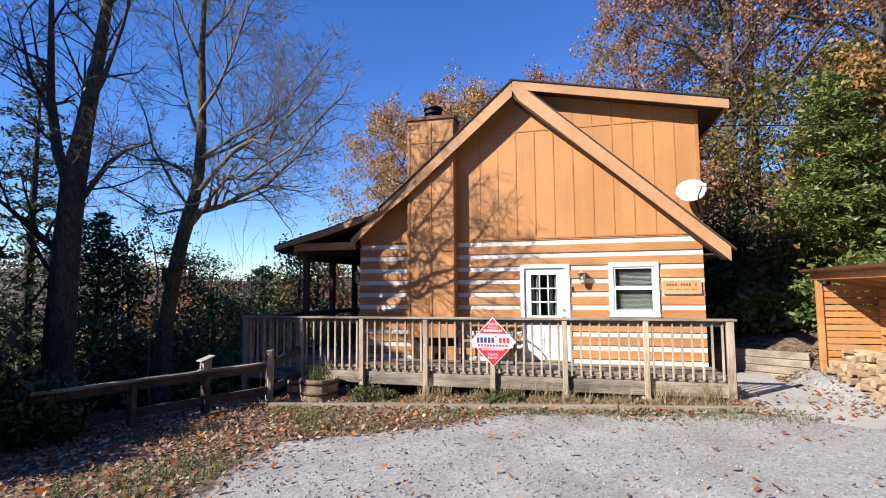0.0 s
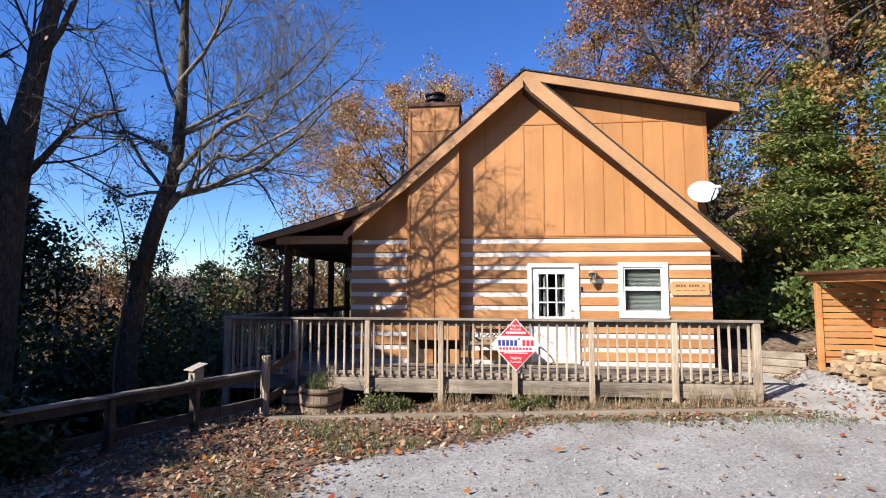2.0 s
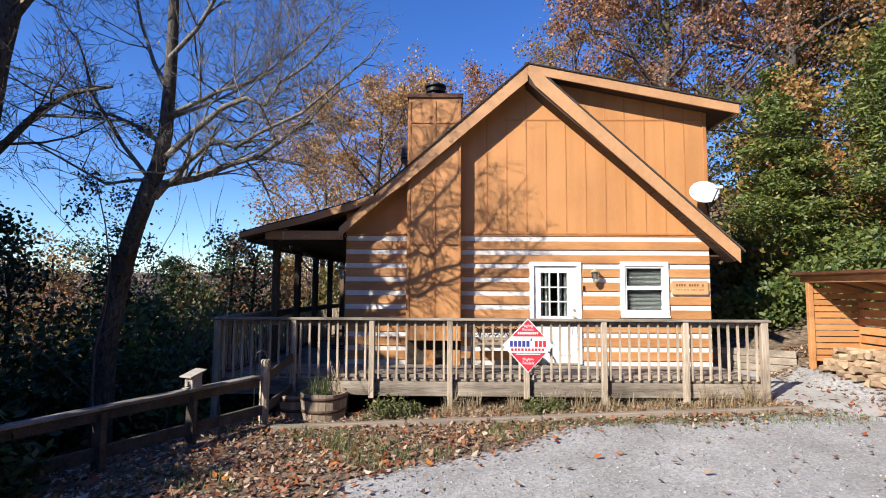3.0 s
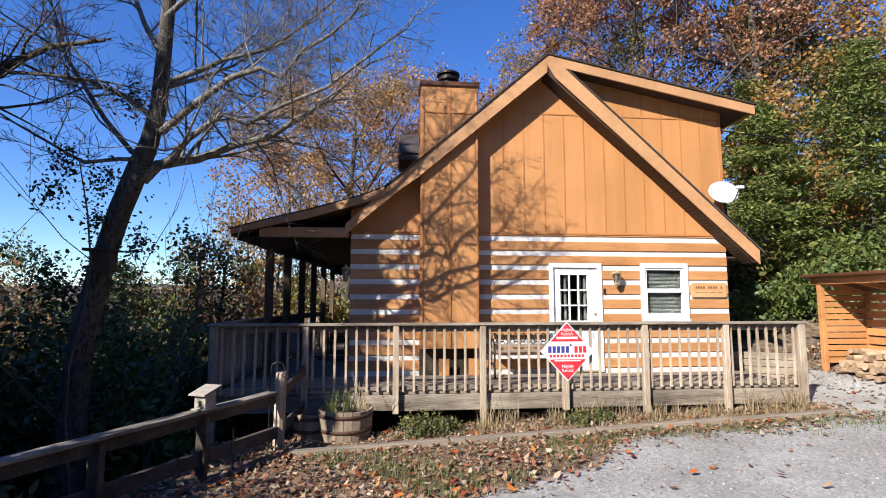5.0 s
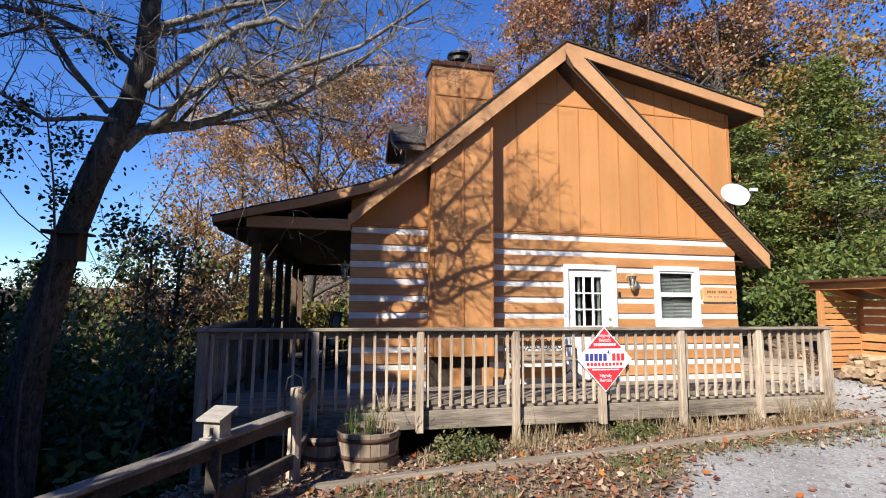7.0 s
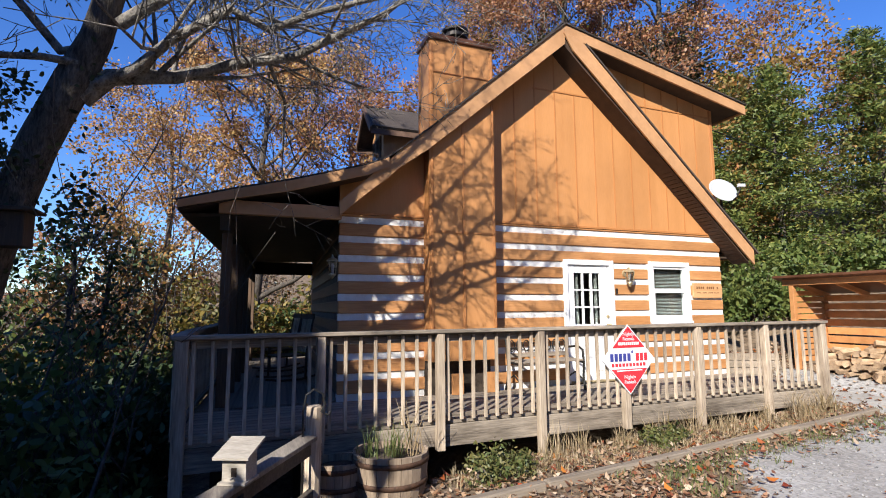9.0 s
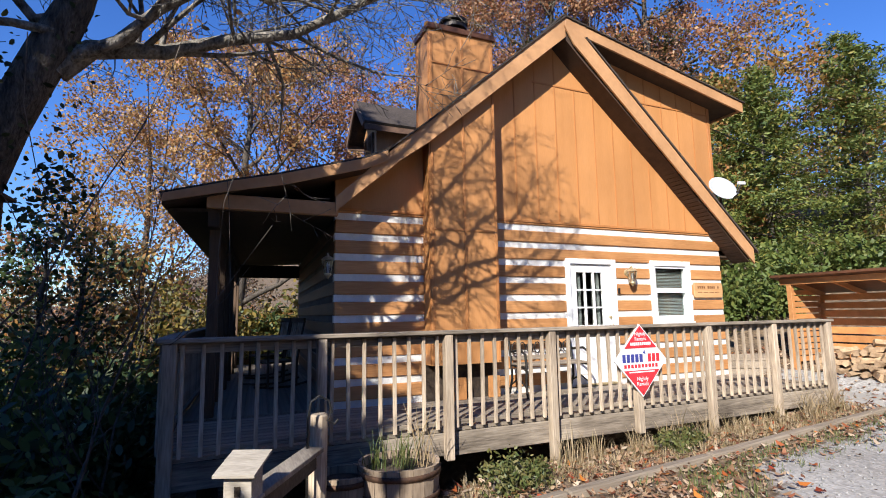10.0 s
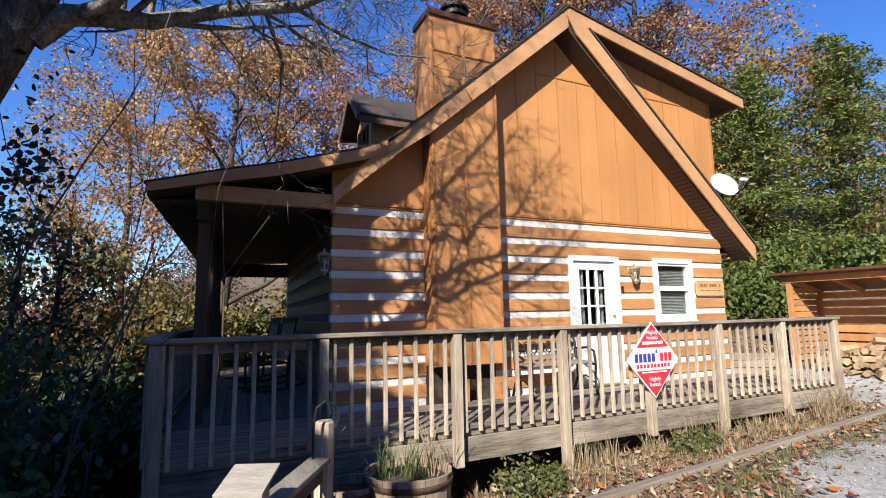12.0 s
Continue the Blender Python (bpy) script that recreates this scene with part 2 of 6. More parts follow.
# ---------------------------------------------------------------- mesh helpers
class Shape:
    """Vertices and faces of one part, in world coordinates."""

    def __init__(self):
        self.v, self.f = [], []

    def box(self, x0, x1, y0, y1, z0, z1):
        k = len(self.v)
        self.v += [(x, y, z) for z in (z0, z1) for y in (y0, y1) for x in (x0, x1)]
        self.f += [[k + i for i in q] for q in ((0, 2, 3, 1), (4, 5, 7, 6), (0, 1, 5, 4), (2, 6, 7, 3), (0, 4, 6, 2), (1, 3, 7, 5))]
        return self

    def prism(self, outline, y0, y1):
        """An outline in x and z, run from y0 to y1."""
        k, c = len(self.v), len(outline)
        self.v += [(x, y0, z) for x, z in outline] + [(x, y1, z) for x, z in outline]
        self.f += [[k + i for i in range(c)], [k + c + i for i in reversed(range(c))]]
        self.f += [[k + i, k + c + i, k + c + (i + 1) % c, k + (i + 1) % c] for i in range(c)]
        return self

    def slab(self, outline, z0, z1):
        """An outline in x and y, run from z0 to z1."""
        k, c = len(self.v), len(outline)
        self.v += [(x, y, z0) for x, y in outline] + [(x, y, z1) for x, y in outline]
        self.f += [[k + i for i in reversed(range(c))], [k + c + i for i in range(c)]]
        self.f += [[k + i, k + (i + 1) % c, k + c + (i + 1) % c, k + c + i] for i in range(c)]
        return self

    def tube(self, path, radii, sides=8, caps=True):
        """A tapered tube along a line of points."""
        path = [Vector(p) for p in path]
        k0, ref = len(self.v), Vector((0.31, 0.17, 0.93))
        for i, p in enumerate(path):
            d = (path[min(i + 1, len(path) - 1)] - path[max(i - 1, 0)]).normalized()
            a = d.cross(ref)
            if a.length < 0.05:
                a = d.cross(Vector((1, 0, 0)))
            a.normalize()
            b = d.cross(a)
            for s in range(sides):
                t = 2 * math.pi * s / sides
                self.v.append(tuple(p + radii[i] * (math.cos(t) * a + math.sin(t) * b)))
        for i in range(len(path) - 1):
            for s in range(sides):
                k, q = k0 + i * sides + s, k0 + i * sides + (s + 1) % sides
                self.f.append([k, q, q + sides, k + sides])
        if caps:
            self.f.append([k0 + s for s in reversed(range(sides))])
            self.f.append([k0 + (len(path) - 1) * sides + s for s in range(sides)])
        return self

    def beam(self, a, b, w, h, up=(0, 0, 1)):
        """A square timber from a to b, w wide and h high."""
        a, b, up = Vector(a), Vector(b), Vector(up)
        d = (b - a).normalized()
        s = d.cross(up).normalized()
        u = s.cross(d)
        k = len(self.v)
        for p in (a, b):
            self.v += [tuple(p + i * s * w / 2 + j * u * h / 2) for i, j in ((-1, -1), (1, -1), (1, 1), (-1, 1))]
        self.f += [[k + i for i in q] for q in ((3, 2, 1, 0), (4, 5, 6, 7), (0, 1, 5, 4), (1, 2, 6, 5), (2, 3, 7, 6), (3, 0, 4, 7))]
        return self

    def turned(self, centre, profile, sides=20):
        """A lathe form: radius and height pairs round a vertical axis."""
        k, c = len(self.v), Vector(centre)
        for r, z in profile:
            for s in range(sides):
                t = 2 * math.pi * s / sides
                self.v.append((c.x + r * math.cos(t), c.y + r * math.sin(t), c.z + z))
        for i in range(len(profile) - 1):
            for s in range(sides):
                a, b = k + i * sides + s, k + i * sides + (s + 1) % sides
                self.f.append([a, b, b + sides, a + sides])
        self.f.append([k + s for s in reversed(range(sides))])
        self.f.append([k + (len(profile) - 1) * sides + s for s in range(sides)])
        return self

    def mesh(self, name, origin=(0, 0, 0), bevel=0.0):
        me = bpy.data.meshes.new(name)
        o = Vector(origin)
        me.from_pydata([tuple(Vector(p) - o) for p in self.v], [], self.f)
        if bevel:
            bm = bmesh.new()
            bm.from_mesh(me)
            bmesh.ops.recalc_face_normals(bm, faces=bm.faces)
            bmesh.ops.bevel(bm, geom=list(bm.edges), offset=bevel, segments=1, affect="EDGES", clamp_overlap=True)
            bm.to_mesh(me)
            bm.free()
        else:
            me.validate()
        return me


ORIGIN = {}


def thing(name, at, label, category, group="", kind=""):
    ob = new(name)
    ob.location = at
    ob.empty_display_size = 0.2
    ORIGIN[ob] = Vector(at)
    return tagged(ob, label, category, group, kind)


def part(name, shape, mat, parent, label="", bevel=0.0, smooth=False):
    """One mesh under a thing or under a part; the shape is in world coordinates."""
    o = ORIGIN[parent]
    me = shape.mesh(name, o, bevel)
    me.materials.append(mat)
    if smooth:
        me.polygons.foreach_set("use_smooth", [True] * len(me.polygons))
    ob = new(name, me)
    ob.parent = parent
    ORIGIN[ob] = o
    if label:
        ob["label"] = label
    return ob


def single(name, shape, mat, at, label, category, group="", kind="", bevel=0.0, smooth=False):
    """A thing that is one mesh."""
    me = shape.mesh(name, at, bevel)
    me.materials.append(mat)
    if smooth:
        me.polygons.foreach_set("use_smooth", [True] * len(me.polygons))
    ob = new(name, me)
    ob.location = at
    ORIGIN[ob] = Vector(at)
    return tagged(ob, label, category, group, kind)


def piece(name, me, at, parent, turn=(0, 0, 0), size=(1, 1, 1)):
    """One of many alike pieces that share a mesh."""
    ob = new(name, me)
    ob.parent = parent
    ob.location = Vector(at) - ORIGIN[parent]
    ob.rotation_euler, ob.scale = turn, size
    ORIGIN[ob] = ORIGIN[parent]
    return ob


def unit_box(name, mat, bevel=0.0, w=1.0, d=1.0, h=1.0):
    me = Shape().box(-w / 2, w / 2, -d / 2, d / 2, -h / 2, h / 2).mesh(name, (0, 0, 0), bevel)
    me.materials.append(mat)
    return me


def step(a, b, x):
    t = min(1.0, max(0.0, (x - a) / (b - a)))
    return t * t * (3 - 2 * t)


# ---------------------------------------------------------------- ground
def fence_x(y):
    """The line along which the drive breaks off to the wooded slope."""
    return -5.62 - (8.3 - y) * 0.60 if y < 8.3 else -5.62 - 0.5 * step(8.3, 10, y)


def ground_z(x, y):
    z = -0.06 + 0.026 * max(-8.0, min(x, 2.4))
    z += (0.28 * step(3.45, 4.15, x) + 0.17 * max(0.0, min(x, 7.5) - 4.15)) * step(7.5, 10.4, y)
    # the terrace held by the timber wall
    z += 0.42 * step(0.02, 0.2, y - 11.93 + 0.72 * (x - 2.9)) * step(2.35, 2.6, x) * (1 - 0.6 * step(3.6, 4.15, x)) * step(10.4, 10.9, y)
    # bank on the uphill side
    bank = max(0.0, (x - 5.6)) * 0.25 + max(0.0, y - 12.2) * 0.34 * step(2.6, 4.2, x)
    z += min(bank, 5.5 + 0.05 * max(0, bank - 5.5)) * step(9.5, 13.0, y + 0.25 * x)
    # wooded slope on the downhill side
    d = fence_x(y) - 0.25 - x
    if d > 0:
        z -= 0.42 * d * step(0, 2.0, d) if d < 26 else 0.42 * 26
    under = step(8.7, 9.3, y) * step(-3.0, -4.4, x) * 0.5 + step(8.95, 9.35, y) * step(2.0, 0.5, x) * 0.3
    under *= 1 - step(17.5, 21.0, y)
    z -= under
    back = max(0.0, y - 17.5) * step(4.5, -1.0, x)
    z -= min(0.16 * back, 6)
    r = math.hypot(x, y - 8)
    far = step(45, 210, r)
    z += far * (24 + 10 * noise.noise(Vector((x * 0.008, y * 0.008, 3.1))) + 7 * noise.noise(Vector((x * 0.02, y * 0.02, 1.0))))
    rough = step(0, 2, d) + step(12, 15, y)
    z += 0.012 * noise.noise(Vector((x * 2.2, y * 2.2, 0))) + min(1, rough) * 0.12 * noise.noise(Vector((x * 0.7, y * 0.7, 5)))
    return z


def gravel_amount(x, y):
    """1 on the drive, 0 in the litter; the drive narrows towards the cabin."""
    wave = 0.28 * noise.noise(Vector((x * 0.8, y * 0.8, 4))) + 0.12 * noise.noise(Vector((x * 2.3, y * 2.3, 1)))
    far_edge = 8.0 + 0.13 * x - 0.55 * max(0.0, -1.2 - x)
    g = step(-0.55, 0.6, min(x + 3.85, far_edge - y) + wave)
    g = max(g, step(2.3, 2.8, x) * (1 - step(10.6, 11.6, y)) * (1 - step(4.0, 4.4, x) * step(8.2, 9.2, y)) * 0.8)
    return g * (1 - step(9.0, 12.0, x))


def spaced(lo, hi, fine_lo, fine_hi, n_fine, n_out):
    a = [fine_lo - (fine_lo - lo) * (i / n_out) ** 2.6 for i in range(n_out, 0, -1)]
    b = [fine_lo + (fine_hi - fine_lo) * i / n_fine for i in range(n_fine + 1)]
    c = [fine_hi + (hi - fine_hi) * (i / n_out) ** 2.6 for i in range(1, n_out + 1)]
    return a + b + c


def build_ground():
    xs, ys = spaced(-900, 900, -14, 12, 150, 40), spaced(-900, 900, -4, 20, 140, 40)
    me = bpy.data.meshes.new("ground")
    w = len(xs)
    me.from_pydata([(x, y, ground_z(x, y)) for y in ys for x in xs], [],
                   [(j * w + i, j * w + i + 1, (j + 1) * w + i + 1, (j + 1) * w + i) for j in range(len(ys) - 1) for i in range(w - 1)])
    at = me.attributes.new("gravel", "FLOAT", "POINT")
    at.data.foreach_set("value", [gravel_amount(x, y) for y in ys for x in xs])
    me.polygons.foreach_set("use_smooth", [True] * len(me.polygons))
    me.materials.append(GROUND)
    return tagged(new("ground", me), "grey gravel drive among fallen leaves and a wooded slope", "ground", kind="structure")


build_ground()

# ---------------------------------------------------------------- cabin
WALL_Y, EAVE_Y, BACK_Y = 10.80, 10.42, 17.6
LEFT_X, RIGHT_X, FLOOR = -4.90, 2.26, 0.31
RIDGE = (-1.33, 6.19)
CHIM = (-3.66, -2.62, 10.53, 11.02)
cabin = thing("log_cabin", (-1.3, 14.0, 0.0), "orange-stained log cabin with white chinking and a steep dark roof", "cabin")


def left_top(x):
    """The roof's upper edge on the porch side: steep, then swept out over the porch."""
    pts = ((-6.86, 2.84), (-6.2, 3.03), (-5.6, 3.18), (-5.0, 3.36), (-4.6, 3.48), (-4.3, 3.62), (-4.0, 3.86), (-3.7, 4.11), RIDGE)
    for (a, za), (b, zb) in zip(pts, pts[1:]):
        if x <= b:
            return za + (zb - za) * (x - a) / (b - a)
    return RIDGE[1]


LEFT_XS = (-6.86, -6.2, -5.6, -5.0, -4.6, -4.3, -4.0, -3.7, -1.33)
LEAN = 0.066


def leaned(shape):
    """The porch side runs back at a slight angle to the gable."""
    shape.v = [(x + LEAN * max(0.0, y - 10.6) * min(1.0, max(0.0, (-3.7 - x) / 1.2)), y, z) for x, y, z in shape.v]
    return shape


def dorm_top(x):
    return 6.19 - (x + 1.33) * 0.198


def rake_top(x):
    return 6.17 - (x + 1.33) * 0.914


def build_walls():
    # upper siding of the gable, a solid sheet behind the battens
    outline = [(-4.9, 2.84), (2.26, 2.84), (2.26, dorm_top(2.26) - 0.16), (-1.33, 6.04)]
    outline += [(x, left_top(x) - 0.10) for x in (-3.7, -4.3, -4.6, -4.9)]
    part("gable_siding", Shape().prism(outline, WALL_Y, WALL_Y + 0.12), SIDING, cabin)
    part("band_board", Shape().box(-2.62, 2.27, WALL_Y - 0.022, WALL_Y, 2.835, 2.875), BATTEN, cabin, bevel=0.004)
    part("band_board", Shape().box(-4.9, -3.66, WALL_Y - 0.022, WALL_Y, 2.835, 2.875), BATTEN, cabin, bevel=0.004)
    # battens
    for i in range(-2, 11):
        x = -1.32 + 0.393 * i
        top = min(rake_top(x) - 0.30, 5.15) if x > -1.3 else left_top(x) - 0.3
        if x < 2.2 and top > 2.95:
            part("batten", Shape().box(x - 0.011, x + 0.011, WALL_Y - 0.008, WALL_Y, 2.875, top), BATTEN, cabin)
        if x > -0.6 and x < 2.2:
            part("batten", Shape().box(x - 0.011, x + 0.011, WALL_Y - 0.008, WALL_Y, max(5.17, rake_top(x) + 0.0), dorm_top(x) - 0.17), BATTEN, cabin)
            if rake_top(x) < 5.1:
                part("batten", Shape().box(x - 0.011, x + 0.011, WALL_Y - 0.008, WALL_Y, rake_top(x), 5.15), BATTEN, cabin)
    for a, b in ((-1.75, -0.35), (-0.25, 2.26)):
        part("joint_strip", Shape().box(a, b, WALL_Y - 0.012, WALL_Y, 5.145, 5.17), BATTEN, cabin)
    part("corner_board", Shape().box(2.20, 2.275, WALL_Y - 0.018, WALL_Y, 2.875, 5.30), BATTEN, cabin, bevel=0.004)
    # logs and chinking, course by course, broken by door and window
    door, window = (-1.27, -0.26, 2.30, FLOOR), (0.50, 1.44, 2.31, 1.23)
    chink = [2.755 - 0.269 * i for i in range(10)]
    edges = [2.835] + [z for c in chink for z in (c + 0.047, c - 0.047)] + [0.25]
    part("wall_core", Shape().box(LEFT_X + 0.02, -1.27, WALL_Y + 0.035, WALL_Y + 0.2, 0.25, 2.83).box(-0.26, 0.5, WALL_Y + 0.035, WALL_Y + 0.2, 0.25, 2.83)
         .box(1.44, RIGHT_X - 0.02, WALL_Y + 0.035, WALL_Y + 0.2, 0.25, 2.83).box(-1.27, -0.26, WALL_Y + 0.035, WALL_Y + 0.2, 2.3, 2.83)
         .box(0.5, 1.44, WALL_Y + 0.035, WALL_Y + 0.2, 2.31, 2.83).box(0.5, 1.44, WALL_Y + 0.035, WALL_Y + 0.2, 0.25, 1.23), CHINK, cabin, "white chinking behind the logs")
    for i in range(len(edges) // 2):
        top, bot = edges[2 * i], edges[2 * i + 1]
        for name, z1, z0, mat, y in (("log", top, bot, LOG, WALL_Y - 0.012), ("chinking", bot, edges[2 * i + 2] if 2 * i + 2 < len(edges) else bot, CHINK, WALL_Y + 0.014)):
            if z1 - z0 < 0.03:
                continue
            mid = (z0 + z1) / 2
            spans = [(LEFT_X, CHIM[0] + 0.02), (CHIM[1] - 0.02, RIGHT_X)]
            for a, b, t, s in (door, window):
                new_spans = []
                for p, q in spans:
                    if s < mid < t and p < a and q > b:
                        new_spans += [(p, a), (b, q)]
                    else:
                        new_spans.append((p, q))
                spans = new_spans
            for p, q in spans:
                jit = random.uniform(-0.005, 0.005) if name == "log" else 0
                part(name, Shape().box(p, q, y + jit, WALL_Y + 0.04, z0 + 0.001, z1 - 0.001), mat, cabin, bevel=0.010 if name == "log" else 0)
    # side wall under the porch, its colours darkened for shade, and the two walls out of sight
    for i in range(len(edges) // 2):
        top, bot = edges[2 * i], edges[2 * i + 1]
        if top - bot > 0.03:
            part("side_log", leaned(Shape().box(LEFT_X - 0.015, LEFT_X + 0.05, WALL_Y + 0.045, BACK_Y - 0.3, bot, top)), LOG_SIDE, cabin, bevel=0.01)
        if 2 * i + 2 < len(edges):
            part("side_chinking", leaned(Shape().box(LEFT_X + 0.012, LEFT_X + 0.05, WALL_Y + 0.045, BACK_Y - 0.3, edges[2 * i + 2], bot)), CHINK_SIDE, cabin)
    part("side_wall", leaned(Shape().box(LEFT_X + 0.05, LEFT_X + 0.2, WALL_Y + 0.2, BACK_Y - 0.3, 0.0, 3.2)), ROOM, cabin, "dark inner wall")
    part("back_wall", Shape().prism([(LEFT_X + 0.44, 0.0), (RIGHT_X, 0.0), (RIGHT_X, 5.25), (RIDGE[0], 5.9), (-3.68, 3.78), (LEFT_X + 0.44, 3.15)], BACK_Y - 0.3, BACK_Y - 0.15), SIDING, cabin)
    part("uphill_wall", Shape().box(RIGHT_X - 0.15, RIGHT_X - 0.002, WALL_Y + 0.205, BACK_Y - 0.3, 0.0, 5.25), SIDING, cabin)
    part("floor_slab", Shape().box(LEFT_X + 0.2, RIGHT_X - 0.15, WALL_Y + 0.2, BACK_Y - 0.3, 0.2, 0.31), ROOM, cabin)
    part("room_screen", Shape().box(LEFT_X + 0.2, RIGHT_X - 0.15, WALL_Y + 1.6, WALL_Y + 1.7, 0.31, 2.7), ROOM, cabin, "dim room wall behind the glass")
    part("foundation", Shape().box(LEFT_X + 0.1, RIGHT_X - 0.05, WALL_Y + 0.1, WALL_Y + 0.3, -0.9, 0.249), SOIL_SHADE, cabin, "dark block foundation")


build_walls()


def build_roof():
    t = 0.055
    left = [(x, left_top(x)) for x in LEFT_XS]
    deck = [(x, z - t) for x, z in left]
    # deck under the shingles
    under = [(x, z - 0.15) for x, z in left]
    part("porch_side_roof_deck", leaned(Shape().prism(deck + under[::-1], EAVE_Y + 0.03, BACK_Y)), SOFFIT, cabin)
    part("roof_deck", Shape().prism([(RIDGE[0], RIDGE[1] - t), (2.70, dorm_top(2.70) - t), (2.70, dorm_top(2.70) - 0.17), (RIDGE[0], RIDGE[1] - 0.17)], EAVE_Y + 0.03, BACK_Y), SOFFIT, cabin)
    # shingle courses, each lapping the next
    me = unit_box("shingle_course", SHINGLE)
    runs = []
    for (a, za), (b, zb) in zip(left, left[1:]):
        n = max(1, round(math.hypot(b - a, zb - za) / 0.145))
        runs += [(a + (b - a) * i / n, za + (zb - za) * i / n, a + (b - a) * (i + 1) / n, za + (zb - za) * (i + 1) / n, 1) for i in range(n)]
    n = 28
    runs += [(2.76 - 4.12 * i / n, dorm_top(2.76 - 4.12 * i / n), 2.76 - 4.12 * (i + 1) / n, dorm_top(2.76 - 4.12 * (i + 1) / n), -1) for i in range(n)]
    for x0, z0, x1, z1, side in runs:
        c = ((x0 + x1) / 2, (EAVE_Y - 0.02 + BACK_Y) / 2, (z0 + z1) / 2 - 0.022)
        ang = math.atan2(z1 - z0, x1 - x0) if side > 0 else math.atan2(z0 - z1, x0 - x1)
        w = LEAN * min(1.0, max(0.0, (-3.7 - c[0]) / 1.2)) if side > 0 else 0.0
        c = (c[0] + w * (c[1] - 10.6), c[1], c[2])
        piece("shingle_course", me, c, cabin, (0, -ang + side * 0.05, -w), (math.hypot(x1 - x0, z1 - z0) + 0.03, BACK_Y - EAVE_Y + 0.04, 0.022))
    part("ridge_cap", Shape().beam((RIDGE[0], EAVE_Y - 0.02, RIDGE[1] - 0.02), (RIDGE[0], BACK_Y, RIDGE[1] - 0.02), 0.12, 0.03), SHINGLE, cabin)
    # fascia along the gable
    y0, y1 = EAVE_Y - 0.004, EAVE_Y + 0.032

    def board(name, pts_top, drop, mat=FASCIA, proud=0.0):
        part(name, Shape().prism(pts_top + [(x, z - d) for (x, z), d in zip(pts_top[::-1], drop[::-1])], y0 - proud, y1 - proud * 1.5), mat, cabin, bevel=0.004)

    low = lambda x: 2.80 + (x + 4.95) * 0.938
    board("porch_fascia", [(x, left_top(x) - 0.035) for x in (-6.86, -6.2, -5.6, -5.0, -4.6, -4.3)], [0.09, 0.12, 0.14, 0.14, 0.14, 0.14], proud=0.038)
    board("rake_fascia", [(x, min(left_top(x) - 0.05, low(x) + 0.14)) for x in (-4.97, -4.7, -4.45, -4.3)] + [(-4.15, left_top(-4.15) - 0.035), (-3.9, left_top(-3.9) - 0.035), (-3.7, left_top(-3.7) - 0.035), (RIDGE[0] - 0.002, RIDGE[1] - 0.035)],
          [0.19, 0.20, 0.22, 0.24, 0.25, 0.27, 0.29, 0.34])
    board("dormer_fascia", [(RIDGE[0] + 0.002, RIDGE[1] - 0.035), (2.74, dorm_top(2.74) - 0.035)], [0.19, 0.19])
    # the false rafter that carries the old roof line down to the eave
    rt = lambda x: rake_top(x)
    part("lower_rake_fascia", Shape().prism([(-1.37, 6.0), (-1.05, 5.93), (2.64, rt(2.64)), (2.64, rt(2.64) - 0.27), (-1.19, 5.70)], y0 - 0.03, y1 - 0.03), FASCIA, cabin, bevel=0.004)
    part("lower_rake_shingles", Shape().prism([(-0.95, 5.87), (2.72, rt(2.72) + 0.045), (2.72, rt(2.72) + 0.003), (-0.91, 5.80)], EAVE_Y - 0.06, WALL_Y), SHINGLE, cabin)
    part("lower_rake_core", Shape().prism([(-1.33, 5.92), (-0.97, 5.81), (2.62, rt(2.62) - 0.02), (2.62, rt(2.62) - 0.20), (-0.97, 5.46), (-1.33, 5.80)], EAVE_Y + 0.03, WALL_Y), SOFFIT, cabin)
    # narrow soffit slats under it
    me2 = unit_box("soffit_slat", SOFFIT, 0.004)
    ang = math.atan2(-0.914, 1)
    for i in range(56):
        x = -1.0 + 3.58 * (i + 0.5) / 56
        piece("soffit_slat", me2, (x, (EAVE_Y + WALL_Y) / 2 + 0.015, rt(x) - 0.285), cabin, (0, -ang, 0), (0.078, 0.34, 0.014))
    part("eave_strip", Shape().prism([(2.28, rt(2.28) + 0.03), (2.72, rt(2.72) + 0.03), (2.72, rt(2.72) - 0.02), (2.28, rt(2.28) - 0.02)], WALL_Y + 0.002, BACK_Y), SHINGLE, cabin)
    part("eave_soffit", Shape().box(2.264, 2.62, WALL_Y + 0.002, BACK_Y, 2.42, 2.45), SOFFIT, cabin)
    part("eave_fascia", Shape().box(2.60, 2.64, WALL_Y - 0.36, BACK_Y, 2.40, 2.53), FASCIA, cabin)
    # fascia along the high dormer eave and the porch eave
    part("dormer_eave_fascia", Shape().box(2.70, 2.74, EAVE_Y + 0.034, BACK_Y, dorm_top(2.72) - 0.2, dorm_top(2.72) - 0.03), FASCIA, cabin)
    part("porch_eave_fascia", leaned(Shape().box(-6.86, -6.83, EAVE_Y + 0.034, BACK_Y, 2.70, 2.81)), DARK_SHADE_WOOD, cabin)
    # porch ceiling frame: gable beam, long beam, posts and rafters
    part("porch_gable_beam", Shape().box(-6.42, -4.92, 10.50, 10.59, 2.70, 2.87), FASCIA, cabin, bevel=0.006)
    part("porch_beam", leaned(Shape().box(-6.40, -6.28, 10.60, BACK_Y - 0.2, 2.50, 2.70)), DARK_SHADE_WOOD, cabin)
